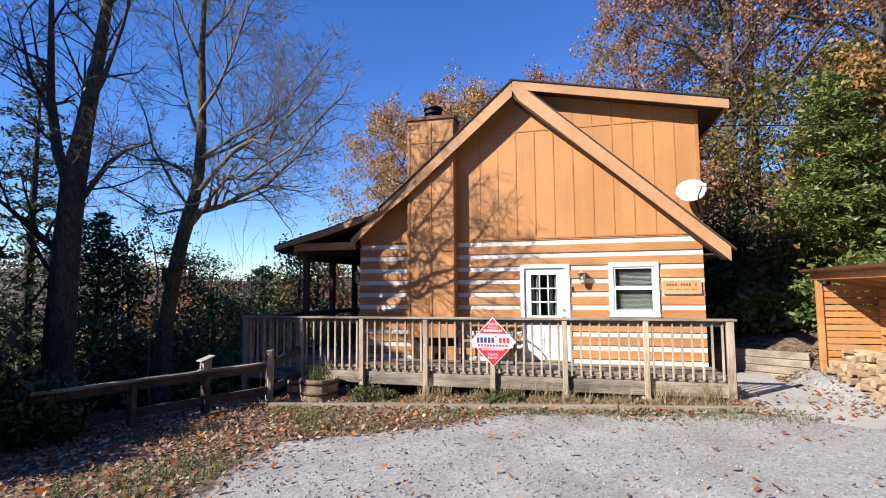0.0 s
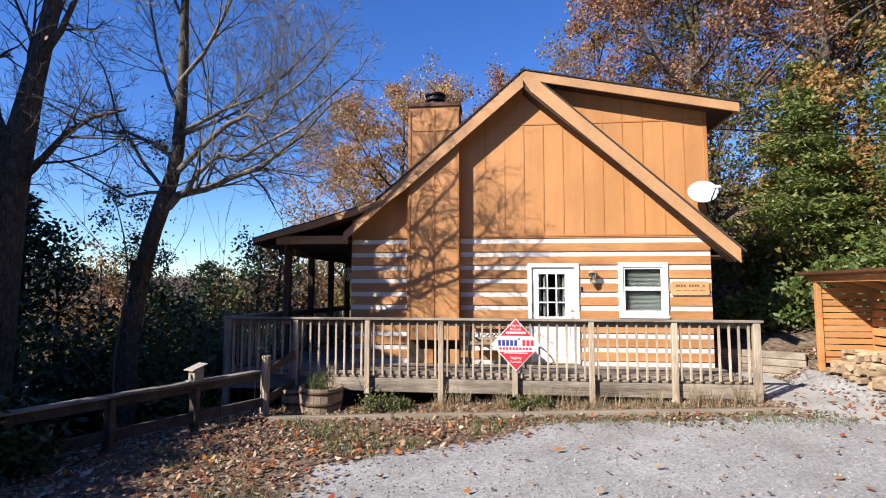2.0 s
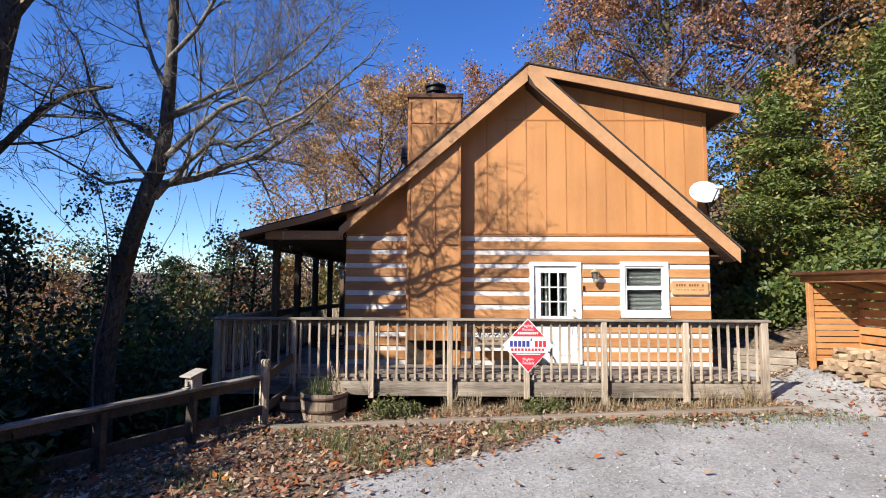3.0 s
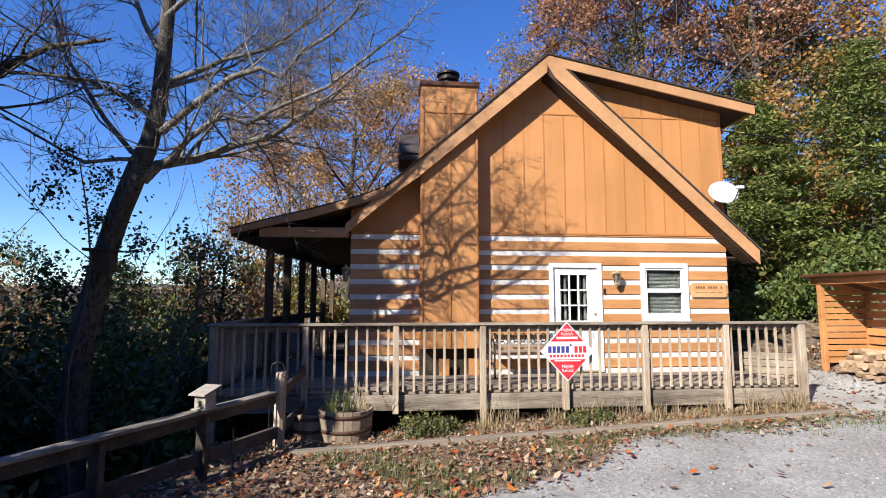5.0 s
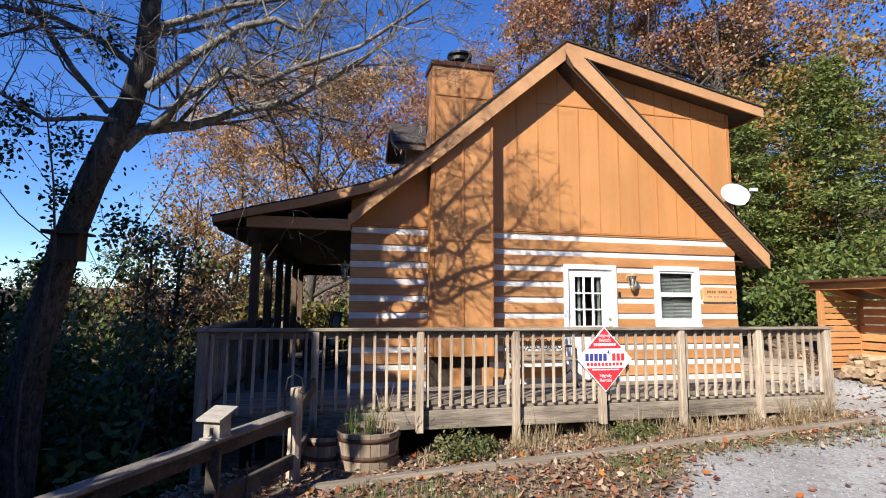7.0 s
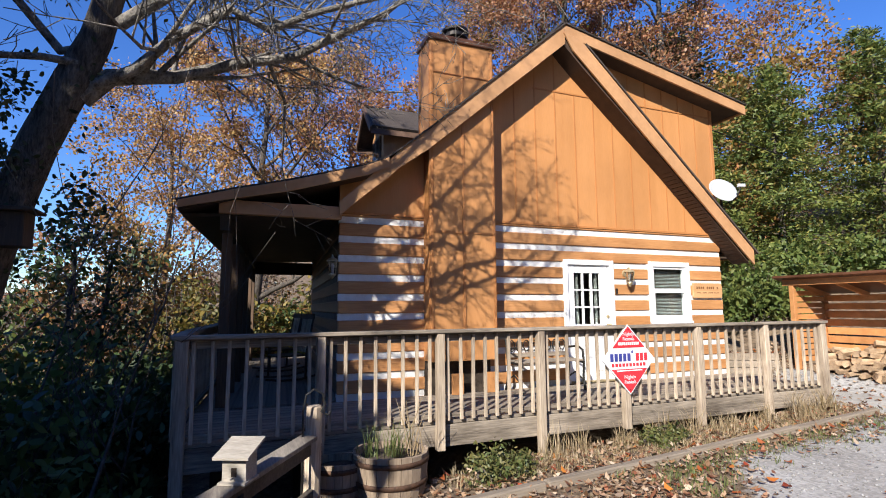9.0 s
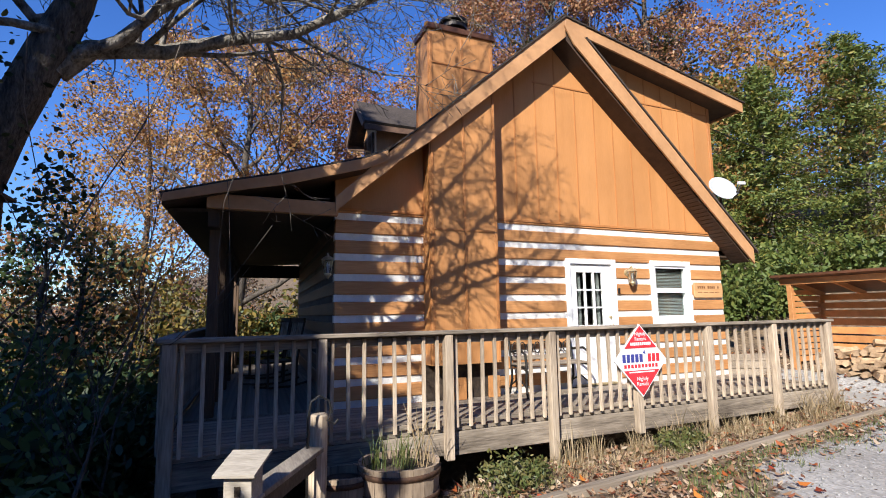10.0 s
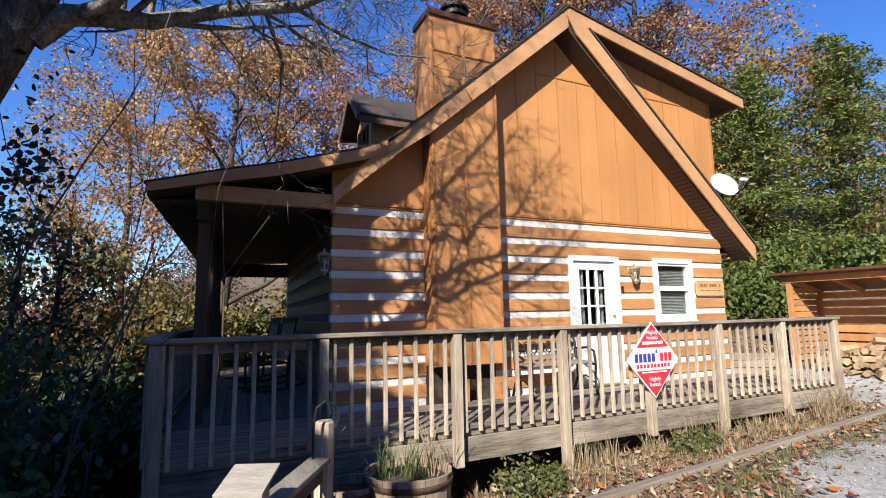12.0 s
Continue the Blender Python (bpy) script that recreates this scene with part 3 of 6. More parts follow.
    part("porch_ceiling", leaned(Shape().prism([(-6.82, 2.69), (-4.9, 2.80), (-4.9, 2.76), (-6.82, 2.65)], 10.62, BACK_Y)), DARK_SHADE_WOOD, cabin, "board porch ceiling in shade-darkened wood")
    part("porch_back_beam", Shape().box(-5.95, -4.48, 17.14, 17.26, 2.38, 2.68), DARK_SHADE_WOOD, cabin)
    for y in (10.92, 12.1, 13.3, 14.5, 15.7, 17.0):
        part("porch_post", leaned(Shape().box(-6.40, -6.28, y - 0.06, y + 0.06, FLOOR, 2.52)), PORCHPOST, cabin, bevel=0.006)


build_roof()


def build_chimney():
    x0, x1, y0, y1 = CHIM
    ch = part("chimney", Shape().box(x0, x1, y0, y1, 0.78, 5.55), SIDING, cabin, "boxed chimney in stained siding")
    for x in (x0 + 0.03, (x0 + x1) / 2, x1 - 0.03):
        part("batten", Shape().box(x - 0.02, x + 0.02, y0 - 0.014, y0, 0.80, 5.44), BATTEN, ch, bevel=0.003)
    for z in (2.60, 5.0):
        part("joint_strip", Shape().box(x0 + 0.002, x1 - 0.002, y0 - 0.017, y0 - 0.0145, z, z + 0.022), BATTEN, ch)
    for y in (y0 + 0.02, y1 - 0.03):
        part("side_batten", Shape().box(x0 - 0.014, x0, y - 0.02, y + 0.02, 0.8, 5.44), BATTEN, ch)
    part("flashing", Shape().box(x0 - 0.03, x1 + 0.03, y0 - 0.035, y1 + 0.03, 5.51, 5.595), FLASH, ch, "brown metal flashing", bevel=0.006)
    c = (-3.14, 10.78, 5.595)
    part("flue", Shape().turned(c, [(0.15, 0), (0.15, 0.10), (0.20, 0.11), (0.20, 0.16), (0.17, 0.165), (0.17, 0.21), (0.215, 0.215), (0.215, 0.25), (0.1, 0.29)], 24), METAL, ch, "round dark flue cap")
    # solid near-black box stands in for the shade under the chase
    part("chase_shade_box", Shape().box(x0, x1, WALL_Y - 0.02, y1, 0.25, 0.775), SOIL_SHADE, ch, "near-black box for the shaded recess under the chase")
    for x in (x0 + 0.42, x1 - 0.10):
        part("chase_leg", Shape().box(x - 0.09, x + 0.09, y0 + 0.03, y0 + 0.06, FLOOR, 0.60), SIDING, ch, bevel=0.004)


build_chimney()


def build_dormer():
    """Small gabled dormer on the porch side of the roof."""
    yc, xf = 13.40, -3.72
    dm = part("dormer", Shape().box(-3.72, -2.4, yc - 0.44, yc + 0.44, 3.75, 4.92), DORMSIDE, cabin, "small gabled dormer in dark stained siding")
    k = Shape()
    k.v = [(-3.72, yc - 0.44, 4.92), (-3.72, yc + 0.44, 4.92), (-3.72, yc, 5.33), (-2.2, yc - 0.44, 4.92), (-2.2, yc + 0.44, 4.92), (-2.2, yc, 5.33)]
    k.f = [[0, 2, 1], [3, 4, 5], [0, 3, 5, 2], [1, 2, 5, 4]]
    part("dormer_gable", k, DORMSIDE, dm)
    for s in (-1, 1):
        part("dormer_roof", Shape().beam((-4.0, yc + s * 0.33, 5.19), (-1.9, yc + s * 0.33, 5.19), 0.92, 0.05, (0, s * 0.68, 0.73)), SHINGLE, dm)
        part("dormer_fascia", Shape().beam((-4.015, yc + s * 0.02, 5.44), (-4.015, yc + s * 0.64, 4.83), 0.11, 0.03, (1, 0, 0)), DARKTRIM, dm)
        part("dormer_eave", Shape().beam((-4.0, yc + s * 0.64, 4.80), (-2.3, yc + s * 0.64, 4.80), 0.03, 0.10), DARKTRIM, dm)
    win = part("dormer_window", Shape().box(-3.76, -3.72, yc - 0.28, yc + 0.28, 4.25, 4.85), DARKTRIM, dm)
    part("sill", Shape().box(-3.80, -3.70, yc - 0.34, yc + 0.34, 4.19, 4.245), DARKTRIM, dm)
    for s in (-0.14, 0.14):
        y = yc + s
        part("pane", Shape().box(-3.764, -3.755, y - 0.11, y + 0.11, 4.30, 4.80), GLASS, dm)


build_dormer()


def build_door():
    x0, x1, top = -1.27, -0.26, 2.30
    y = WALL_Y
    d = part("door", Shape().box(x0 + 0.09, x1 - 0.09, y + 0.01, y + 0.055, FLOOR + 0.03, 1.24)
             .box(x0 + 0.09, x0 + 0.22, y + 0.01, y + 0.055, 1.24, 2.21).box(x1 - 0.27, x1 - 0.09, y + 0.01, y + 0.055, 1.24, 2.21)
             .box(x0 + 0.22, x1 - 0.27, y + 0.01, y + 0.055, 2.085, 2.21), WHITE, cabin, "white entrance door with nine small panes", bevel=0.003)
    fr = Shape().box(x0, x0 + 0.085, y - 0.03, y + 0.1, FLOOR, top).box(x1 - 0.085, x1, y - 0.03, y + 0.1, FLOOR, top).box(x0 + 0.0855, x1 - 0.0855, y - 0.03, y + 0.1, 2.215, top)
    part("door_frame", fr, WHITE, d, bevel=0.006)
    gx0, gx1, gz0, gz1 = x0 + 0.22, x1 - 0.27, 1.24, 2.085
    for i in (1, 2):
        x = gx0 + (gx1 - gx0) * i / 3
        part("glazing_bar", Shape().box(x - 0.012, x + 0.012, y + 0.006, y + 0.05, gz0, gz1), WHITE, d)
        z = gz0 + (gz1 - gz0) * i / 3
        part("glazing_bar", Shape().box(gx0, gx1, y + 0.008, y + 0.048, z - 0.012, z + 0.012), WHITE, d)
    for i in range(3):
        for j in range(3):
            a, b = gx0 + (gx1 - gx0) * i / 3, gz0 + (gz1 - gz0) * j / 3
            pn = part("pane", Shape().box(a + 0.012, a + (gx1 - gx0) / 3 - 0.012, y + 0.026, y + 0.032, b + 0.012, b + (gz1 - gz0) / 3 - 0.012), GLASS, d)
            pn.visible_shadow = False
    for a in (x0 + 0.17, x0 + 0.53):
        part("raised_panel", Shape().box(a, a + 0.30, y + 0.0, y + 0.012, 0.48, 1.10), WHITE, d, bevel=0.01)
    part("threshold", Shape().box(x0 + 0.08, x1 - 0.08, y - 0.05, y + 0.1, FLOOR, FLOOR + 0.028), BRASS, d)
    part("knob", Shape().tube([(x1 - 0.14, y + 0.01, 1.22), (x1 - 0.14, y - 0.03, 1.22), (x1 - 0.14, y - 0.045, 1.22), (x1 - 0.14, y - 0.075, 1.22)], [0.025, 0.012, 0.03, 0.018], 12), BRASS, d, "aged brass knob", smooth=True)
    part("deadbolt", Shape().tube([(x1 - 0.14, y + 0.01, 1.36), (x1 - 0.14, y - 0.015, 1.36)], [0.026, 0.024], 12), BRASS, d)
    # pale curtain in folds inside the glass
    sh = Shape()
    for i in range(6):
        x = gx0 + 0.03 + i * 0.095
        if i not in (2, 3):
            sh.tube([(x, y + 0.12, 1.0), (x, y + 0.12, 2.15)], [0.03, 0.03], 8)
    part("curtain", sh, CURTAIN, d, "grey curtain in folds")


build_door()


def build_window():
    x0, x1, z0, z1, y = 0.50, 1.44, 1.23, 2.31, WALL_Y
    w = part("window", Shape().box(x0, x0 + 0.09, y - 0.035, y + 0.1, z0 + 0.101, z1 - 0.091).box(x1 - 0.09, x1, y - 0.035, y + 0.1, z0 + 0.101, z1 - 0.091)
             .box(x0, x1, y - 0.035, y + 0.1, z1 - 0.09, z1).box(x0, x1, y - 0.035, y + 0.1, z0, z0 + 0.10), WHITE, cabin, "white sash window with grey blinds", bevel=0.004)
    part("sill", Shape().box(x0 - 0.01, x1 + 0.01, y - 0.055, y - 0.036, z0 - 0.01, z0 + 0.03), WHITE, w, bevel=0.004)
    mid = 1.78
    for a, b, dy in ((mid + 0.02, z1 - 0.092, 0.0), (z0 + 0.102, mid + 0.015, 0.025)):
        part("sash", Shape().box(x0 + 0.091, x0 + 0.125, y - 0.01 - dy * 0.4, y + 0.03, a, b).box(x1 - 0.125, x1 - 0.091, y - 0.01 - dy * 0.4, y + 0.03, a, b)
             .box(x0 + 0.125, x1 - 0.125, y - 0.01 - dy * 0.4, y + 0.03, b - 0.035, b).box(x0 + 0.125, x1 - 0.125, y - 0.01 - dy * 0.4, y + 0.03, a, a + 0.035), WHITE, w)
        pn = part("pane", Shape().box(x0 + 0.126, x1 - 0.126, y + 0.008, y + 0.014, a + 0.036, b - 0.036), GLASS, w)
        pn.visible_shadow = False
    for i in range(38):
        z = z0 + 0.11 + i * 0.0255
        part("blind_slat", Shape().beam((x0 + 0.1, y + 0.09, z), (x1 - 0.1, y + 0.09, z), 0.024, 0.002, (0, -0.75, 0.66)), CURTAIN, w)


build_window()

# ---------------------------------------------------------------- deck
RAIL_Y, RAIL_TOP = 9.15, 1.29
DL, DR = -6.64, 2.24
deck = thing("deck", (-2.2, 10.0, FLOOR), "weathered wooden deck with a railing round it", "deck")
POSTS = [2.19, 0.94, -0.36, -1.60, -2.83, -4.09, -5.36, -6.60]


def build_deck():
    # floor boards run along the cabin's front, and along the porch
    me = unit_box("board", DECK, 0.0)
    n = 12
    for i in range(n):
        y = 9.20 + i * 0.141
        z = FLOOR - 0.019 + random.uniform(-0.002, 0.002)
        if y < WALL_Y - 0.08:
            piece("board", me, ((-6.62 + 2.28) / 2, y, z), deck, (0, 0, 0), (8.9, 0.134, 0.036))
    me_y = unit_box("porch_board", DECK_Y, 0.0)
    for i in range(13):
        x = -6.56 + i * 0.135
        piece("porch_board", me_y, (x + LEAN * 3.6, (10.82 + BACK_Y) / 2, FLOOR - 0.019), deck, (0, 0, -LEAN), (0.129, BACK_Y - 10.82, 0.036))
    # rim boards between the posts, joists behind them
    for a, b in zip(POSTS[1:], POSTS):
        part("rim_board", Shape().box(a + 0.012, b - 0.012, RAIL_Y - 0.045, RAIL_Y - 0.005, FLOOR - 0.27 + 0.01 * (b < -3), FLOOR - 0.042), DECK, deck, bevel=0.005)
    part("side_rim", leaned(Shape().box(DL - 0.02, DL + 0.02, RAIL_Y, 10.6, FLOOR - 0.27, FLOOR - 0.042).box(DL - 0.02, DL + 0.02, 10.6, BACK_Y, FLOOR - 0.27, FLOOR - 0.042)), DARK_SHADE_WOOD, deck)
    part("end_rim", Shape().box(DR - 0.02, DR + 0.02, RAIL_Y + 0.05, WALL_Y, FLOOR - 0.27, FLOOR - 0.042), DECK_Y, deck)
    for i in range(14):
        x = -6.3 + i * 0.63
        part("joist", Shape().box(x - 0.02, x + 0.02, RAIL_Y + 0.0, WALL_Y - 0.01, FLOOR - 0.22, FLOOR - 0.04), DARK_SHADE_WOOD, deck)
    # posts, down to the ground
    for i, x in enumerate(POSTS):
        w = 0.055 if i in (0, 7) else 0.044
        part("rail_post", Shape().box(x - w, x + w, RAIL_Y - 0.135, RAIL_Y - 0.047, FLOOR - 0.29 if i in (3, 5) else ground_z(x, RAIL_Y - 0.1) - 0.15, RAIL_TOP - 0.04), DECK_UP, deck, bevel=0.006)
    # cap rail and the rails under it
    part("cap_rail", Shape().box(DL - 0.05, DR + 0.05, RAIL_Y - 0.15, RAIL_Y + 0.01, RAIL_TOP - 0.038, RAIL_TOP), DECK, deck, bevel=0.006)
    part("top_rail", Shape().box(DL, DR, RAIL_Y - 0.044, RAIL_Y - 0.006, RAIL_TOP - 0.13, RAIL_TOP - 0.040), DECK, deck, bevel=0.004)
    part("foot_rail", Shape().box(DL, DR, RAIL_Y - 0.044, RAIL_Y - 0.006, FLOOR + 0.03, FLOOR + 0.075), DECK, deck, bevel=0.004)
    me_b = unit_box("baluster", DECK_UP, 0.003, 0.034, 0.034, 1.0)
    for a, b in zip(POSTS[1:], POSTS):
        k = 8
        for i in range(k):
            x = a + (b - a) * (i + 0.7) / (k + 0.4) + random.uniform(-0.006, 0.006)
            piece("baluster", me_b, (x, RAIL_Y - 0.064, (RAIL_TOP - 0.05 + FLOOR + 0.0) / 2), deck, (0, random.uniform(-0.008, 0.008), 0), (1, 1, RAIL_TOP - 0.05 - FLOOR - 0.01))
    # railing along the drop, beside the porch
    part("side_cap_rail", leaned(Shape().box(DL - 0.08, DL + 0.08, RAIL_Y + 0.012, 10.6, RAIL_TOP - 0.038, RAIL_TOP).box(DL - 0.08, DL + 0.08, 10.601, BACK_Y, RAIL_TOP - 0.038, RAIL_TOP)), DECK_Y, deck, bevel=0.006)
    part("side_top_rail", leaned(Shape().box(DL - 0.02, DL + 0.02, RAIL_Y + 0.0, 10.6, RAIL_TOP - 0.13, RAIL_TOP - 0.04).box(DL - 0.02, DL + 0.02, 10.601, BACK_Y, RAIL_TOP - 0.13, RAIL_TOP - 0.04)), DECK_Y, deck)
    part("side_foot_rail", leaned(Shape().box(DL - 0.02, DL + 0.02, RAIL_Y + 0.0, 10.6, FLOOR + 0.03, FLOOR + 0.075).box(DL - 0.02, DL + 0.02, 10.601, BACK_Y, FLOOR + 0.03, FLOOR + 0.075)), DECK_Y, deck)
    for i in range(58):
        y = RAIL_Y + 0.12 + i * 0.145
        piece("baluster", me_b, (DL - 0.036 + LEAN * max(0, y - 10.6), y, (RAIL_TOP - 0.05 + FLOOR) / 2), deck, (0, 0, 0), (1, 1, RAIL_TOP - 0.06 - FLOOR))
    for y in (10.92, 12.1, 13.3, 14.5, 15.7, 17.0):
        part("deck_leg", leaned(Shape().box(-6.42, -6.28, y - 0.07, y + 0.07, -3.9, FLOOR - 0.04)), DARK_SHADE_WOOD, deck)
    for x in (-5.4, -4.2):
        part("deck_leg", Shape().box(x - 0.06, x + 0.06, 10.4, 10.52, -1.5, FLOOR - 0.04), DARK_SHADE_WOOD, deck)


build_deck()

# ---------------------------------------------------------------- plants
RUST = leaf_material("rust_leaves", [(0.15, 0.055, 0.025), (0.30, 0.12, 0.05), (0.40, 0.21, 0.10), (0.24, 0.11, 0.06), (0.46, 0.29, 0.14), (0.34, 0.12, 0.035)])
GOLD = leaf_material("gold_leaves", [(0.26, 0.13, 0.035), (0.44, 0.25, 0.06), (0.26, 0.18, 0.05), (0.17, 0.17, 0.05), (0.42, 0.19, 0.05), (0.30, 0.15, 0.08)])
BROWN = leaf_material("brown_oak_leaves", [(0.22, 0.12, 0.055), (0.42, 0.23, 0.09), (0.50, 0.32, 0.09), (0.27, 0.17, 0.09), (0.42, 0.18, 0.06), (0.52, 0.37, 0.16)])
OLIVE = leaf_material("olive_leaves", [(0.05, 0.065, 0.016), (0.14, 0.13, 0.03), (0.28, 0.20, 0.04), (0.08, 0.09, 0.02), (0.20, 0.085, 0.03)])
EVERGREEN = leaf_material("evergreen_leaves", [(0.022, 0.04, 0.014), (0.045, 0.08, 0.024), (0.08, 0.12, 0.032), (0.032, 0.058, 0.02), (0.06, 0.085, 0.025)], 0.2)
NEEDLE = leaf_material("pine_needles", [(0.045, 0.08, 0.018), (0.12, 0.165, 0.035), (0.21, 0.23, 0.05), (0.07, 0.11, 0.024), (0.30, 0.26, 0.055)], 0.25)
BRIGHT = leaf_material("bright_shrub_leaves", [(0.06, 0.10, 0.025), (0.12, 0.17, 0.04), (0.19, 0.21, 0.05), (0.08, 0.12, 0.03)], 0.35)
BLACKLEAF = leaf_material("ivy_leaves", [(0.012, 0.022, 0.008), (0.03, 0.05, 0.015), (0.05, 0.06, 0.02)], 0.15)
TWIG = material("grey_twig", (0.06, 0.05, 0.042), (0.15, 0.125, 0.105), 14, rough=0.95, bump=0.2)
rng = np.random.default_rng(7)


def leaves(centres, size, flat=0.0, long=1.6, fine=False):
    """Many small pointed leaves, each a folded quad, as one shape's arrays."""
    c = np.asarray(centres, float).reshape(-1, 3)
    n = len(c)
    a = rng.normal(size=(n, 3))
    a[:, 2] *= 1 - flat
    a /= np.linalg.norm(a, axis=1)[:, None] + 1e-9
    b = rng.normal(size=(n, 3))
    b[:, 2] *= 1 - flat
    b -= (a * b).sum(1)[:, None] * a
    b /= np.linalg.norm(b, axis=1)[:, None] + 1e-9
    s = size * rng.uniform(0.6, 1.35, (n, 1))
    nrm = np.cross(a, b) * s * 0.12
    if fine:
        pts = [c - a * s * long / 2, c - a * s * long * 0.2 + b * s * 0.42 + nrm, c + a * s * long * 0.18 + b * s * 0.38 + nrm,
               c + a * s * long / 2, c + a * s * long * 0.18 - b * s * 0.38 + nrm, c - a * s * long * 0.2 - b * s * 0.42 + nrm]
    else:
        pts = [c - a * s * long / 2, c + b * s / 2 + nrm, c + a * s * long / 2, c - b * s / 2 + nrm]
    k = len(pts)
    return np.stack(pts, 1).reshape(-1, 3), np.arange(k * n).reshape(n, k)


def leaf_mesh(name, v, f, mat, origin):
    me = bpy.data.meshes.new(name)
    me.vertices.add(len(v)), me.loops.add(f.size), me.polygons.add(len(f))
    me.vertices.foreach_set("co", (v - np.array(origin)).ravel())
    me.loops.foreach_set("vertex_index", f.ravel())
    me.polygons.foreach_set("loop_start", np.arange(len(f)) * f.shape[1])
    me.update(calc_edges=True)
    me.materials.append(mat)
    return me


def oval_leaves(centres, size):
    """Fallen leaves: curled ovals of six points, lying nearly flat."""
    c = np.asarray(centres, float)
    n = len(c)
    t = rng.uniform(0, 2 * np.pi, n)
    s = size * rng.uniform(0.45, 1.4, n)
    tip, lie = np.abs(rng.normal(size=n)) * 0.35, rng.uniform(0, 2 * np.pi, n)
    vs = []
    for a, b, up in ((-0.62, 0, 0.16), (-0.25, 0.36, 0.03), (0.28, 0.30, 0.05), (0.66, 0, 0.2), (0.22, -0.33, 0.06), (-0.3, -0.30, 0.02)):
        da, db = a * s * rng.uniform(0.8, 1.2, n), b * s * rng.uniform(0.6, 1.25, n)
        vs.append(np.stack([c[:, 0] + np.cos(t) * da - np.sin(t) * db, c[:, 1] + np.sin(t) * da + np.cos(t) * db, c[:, 2] + np.maximum(0.0, up * s * rng.uniform(0, 2.6, n) + tip * (a * np.cos(lie) + b * np.sin(lie)) * s + tip * s * 0.5)], 1))
    return np.stack(vs, 1).reshape(-1, 3), np.arange(6 * n).reshape(n, 6)


def leaf_part(name, centres, size, mat, parent, flat=0.0, long=1.6, label="", fine=False):
    if len(centres) == 0:
        return None
    v, f = leaves(centres, size, flat, long, fine)
    ob = new(name, leaf_mesh(name, v, f, mat, ORIGIN[parent]))
    ob.parent = parent
    ORIGIN[ob] = ORIGIN[parent]
    if label:
        ob["label"] = label
    return ob


def grow(shape, tips, p, d, length, r, level, r_gen, spread=0.75, lift=0.12, kids=4, sides=6, wander=0.22):
    """A limb with its own smaller limbs; collects the ends, where leaves sit."""
    n = max(3, min(7, int(length / 0.35)))
    pts, rad, q, w = [Vector(p)], [r], Vector(p), Vector(d).normalized()
    for i in range(n):
        w = (w + Vector(r_gen.normal(size=3)) * wander * 0.6 + Vector((0, 0, lift * 0.4))).normalized()
        q = q + w * length / n
        pts.append(q.copy())
        rad.append(max(r * (1 - 0.72 * (i + 1) / n), 0.003))
    shape.tube(pts, rad, sides if level > 1 else 3, caps=False)
    if level <= 1:
        tips += [pts[-1], (pts[-1] + pts[-2]) / 2, pts[-2], pts[len(pts) // 2]]
    if level > 0:
        for k in range(kids + (1 if level > 2 else 0)):
            u = 0.25 + 0.75 * (k + r_gen.uniform(0.1, 0.9)) / (kids + 1)
            i = min(n - 1, int(u * n))
            base = pts[i].lerp(pts[i + 1], u * n - i)
            side = Vector(r_gen.normal(size=3))
            dirn = (pts[i + 1] - pts[i]).normalized()
            side = (side - side.dot(dirn) * dirn).normalized()
            nd = (dirn * (1 - spread * 0.45) + side * spread + Vector((0, 0, lift))).normalized()
            grow(shape, tips, base, nd, length * r_gen.uniform(0.42, 0.68), max(rad[i] * 0.55, 0.004), level - 1, r_gen, spread, lift, kids, max(3, sides - 1), wander)


def scatter(tips, n, radius, r_gen, squash=0.8, share=1.0):
    """Points round the ends of the twigs; with a share below one they gather in fewer, closer clumps."""
    t = np.array([tuple(p) for p in tips])
    if not len(t) or not n:
        return np.zeros((0, 3))
    if share < 1:
        t = t[r_gen.uniform(size=len(t)) < share]
    k = (len(t) * r_gen.uniform(size=n) ** 1.25).astype(int)
    off = np.clip(r_gen.normal(size=(n, 3)), -1.8, 1.8)
    return t[r_gen.permutation(len(t))[k]] + off * np.array([radius, radius, radius * squash])


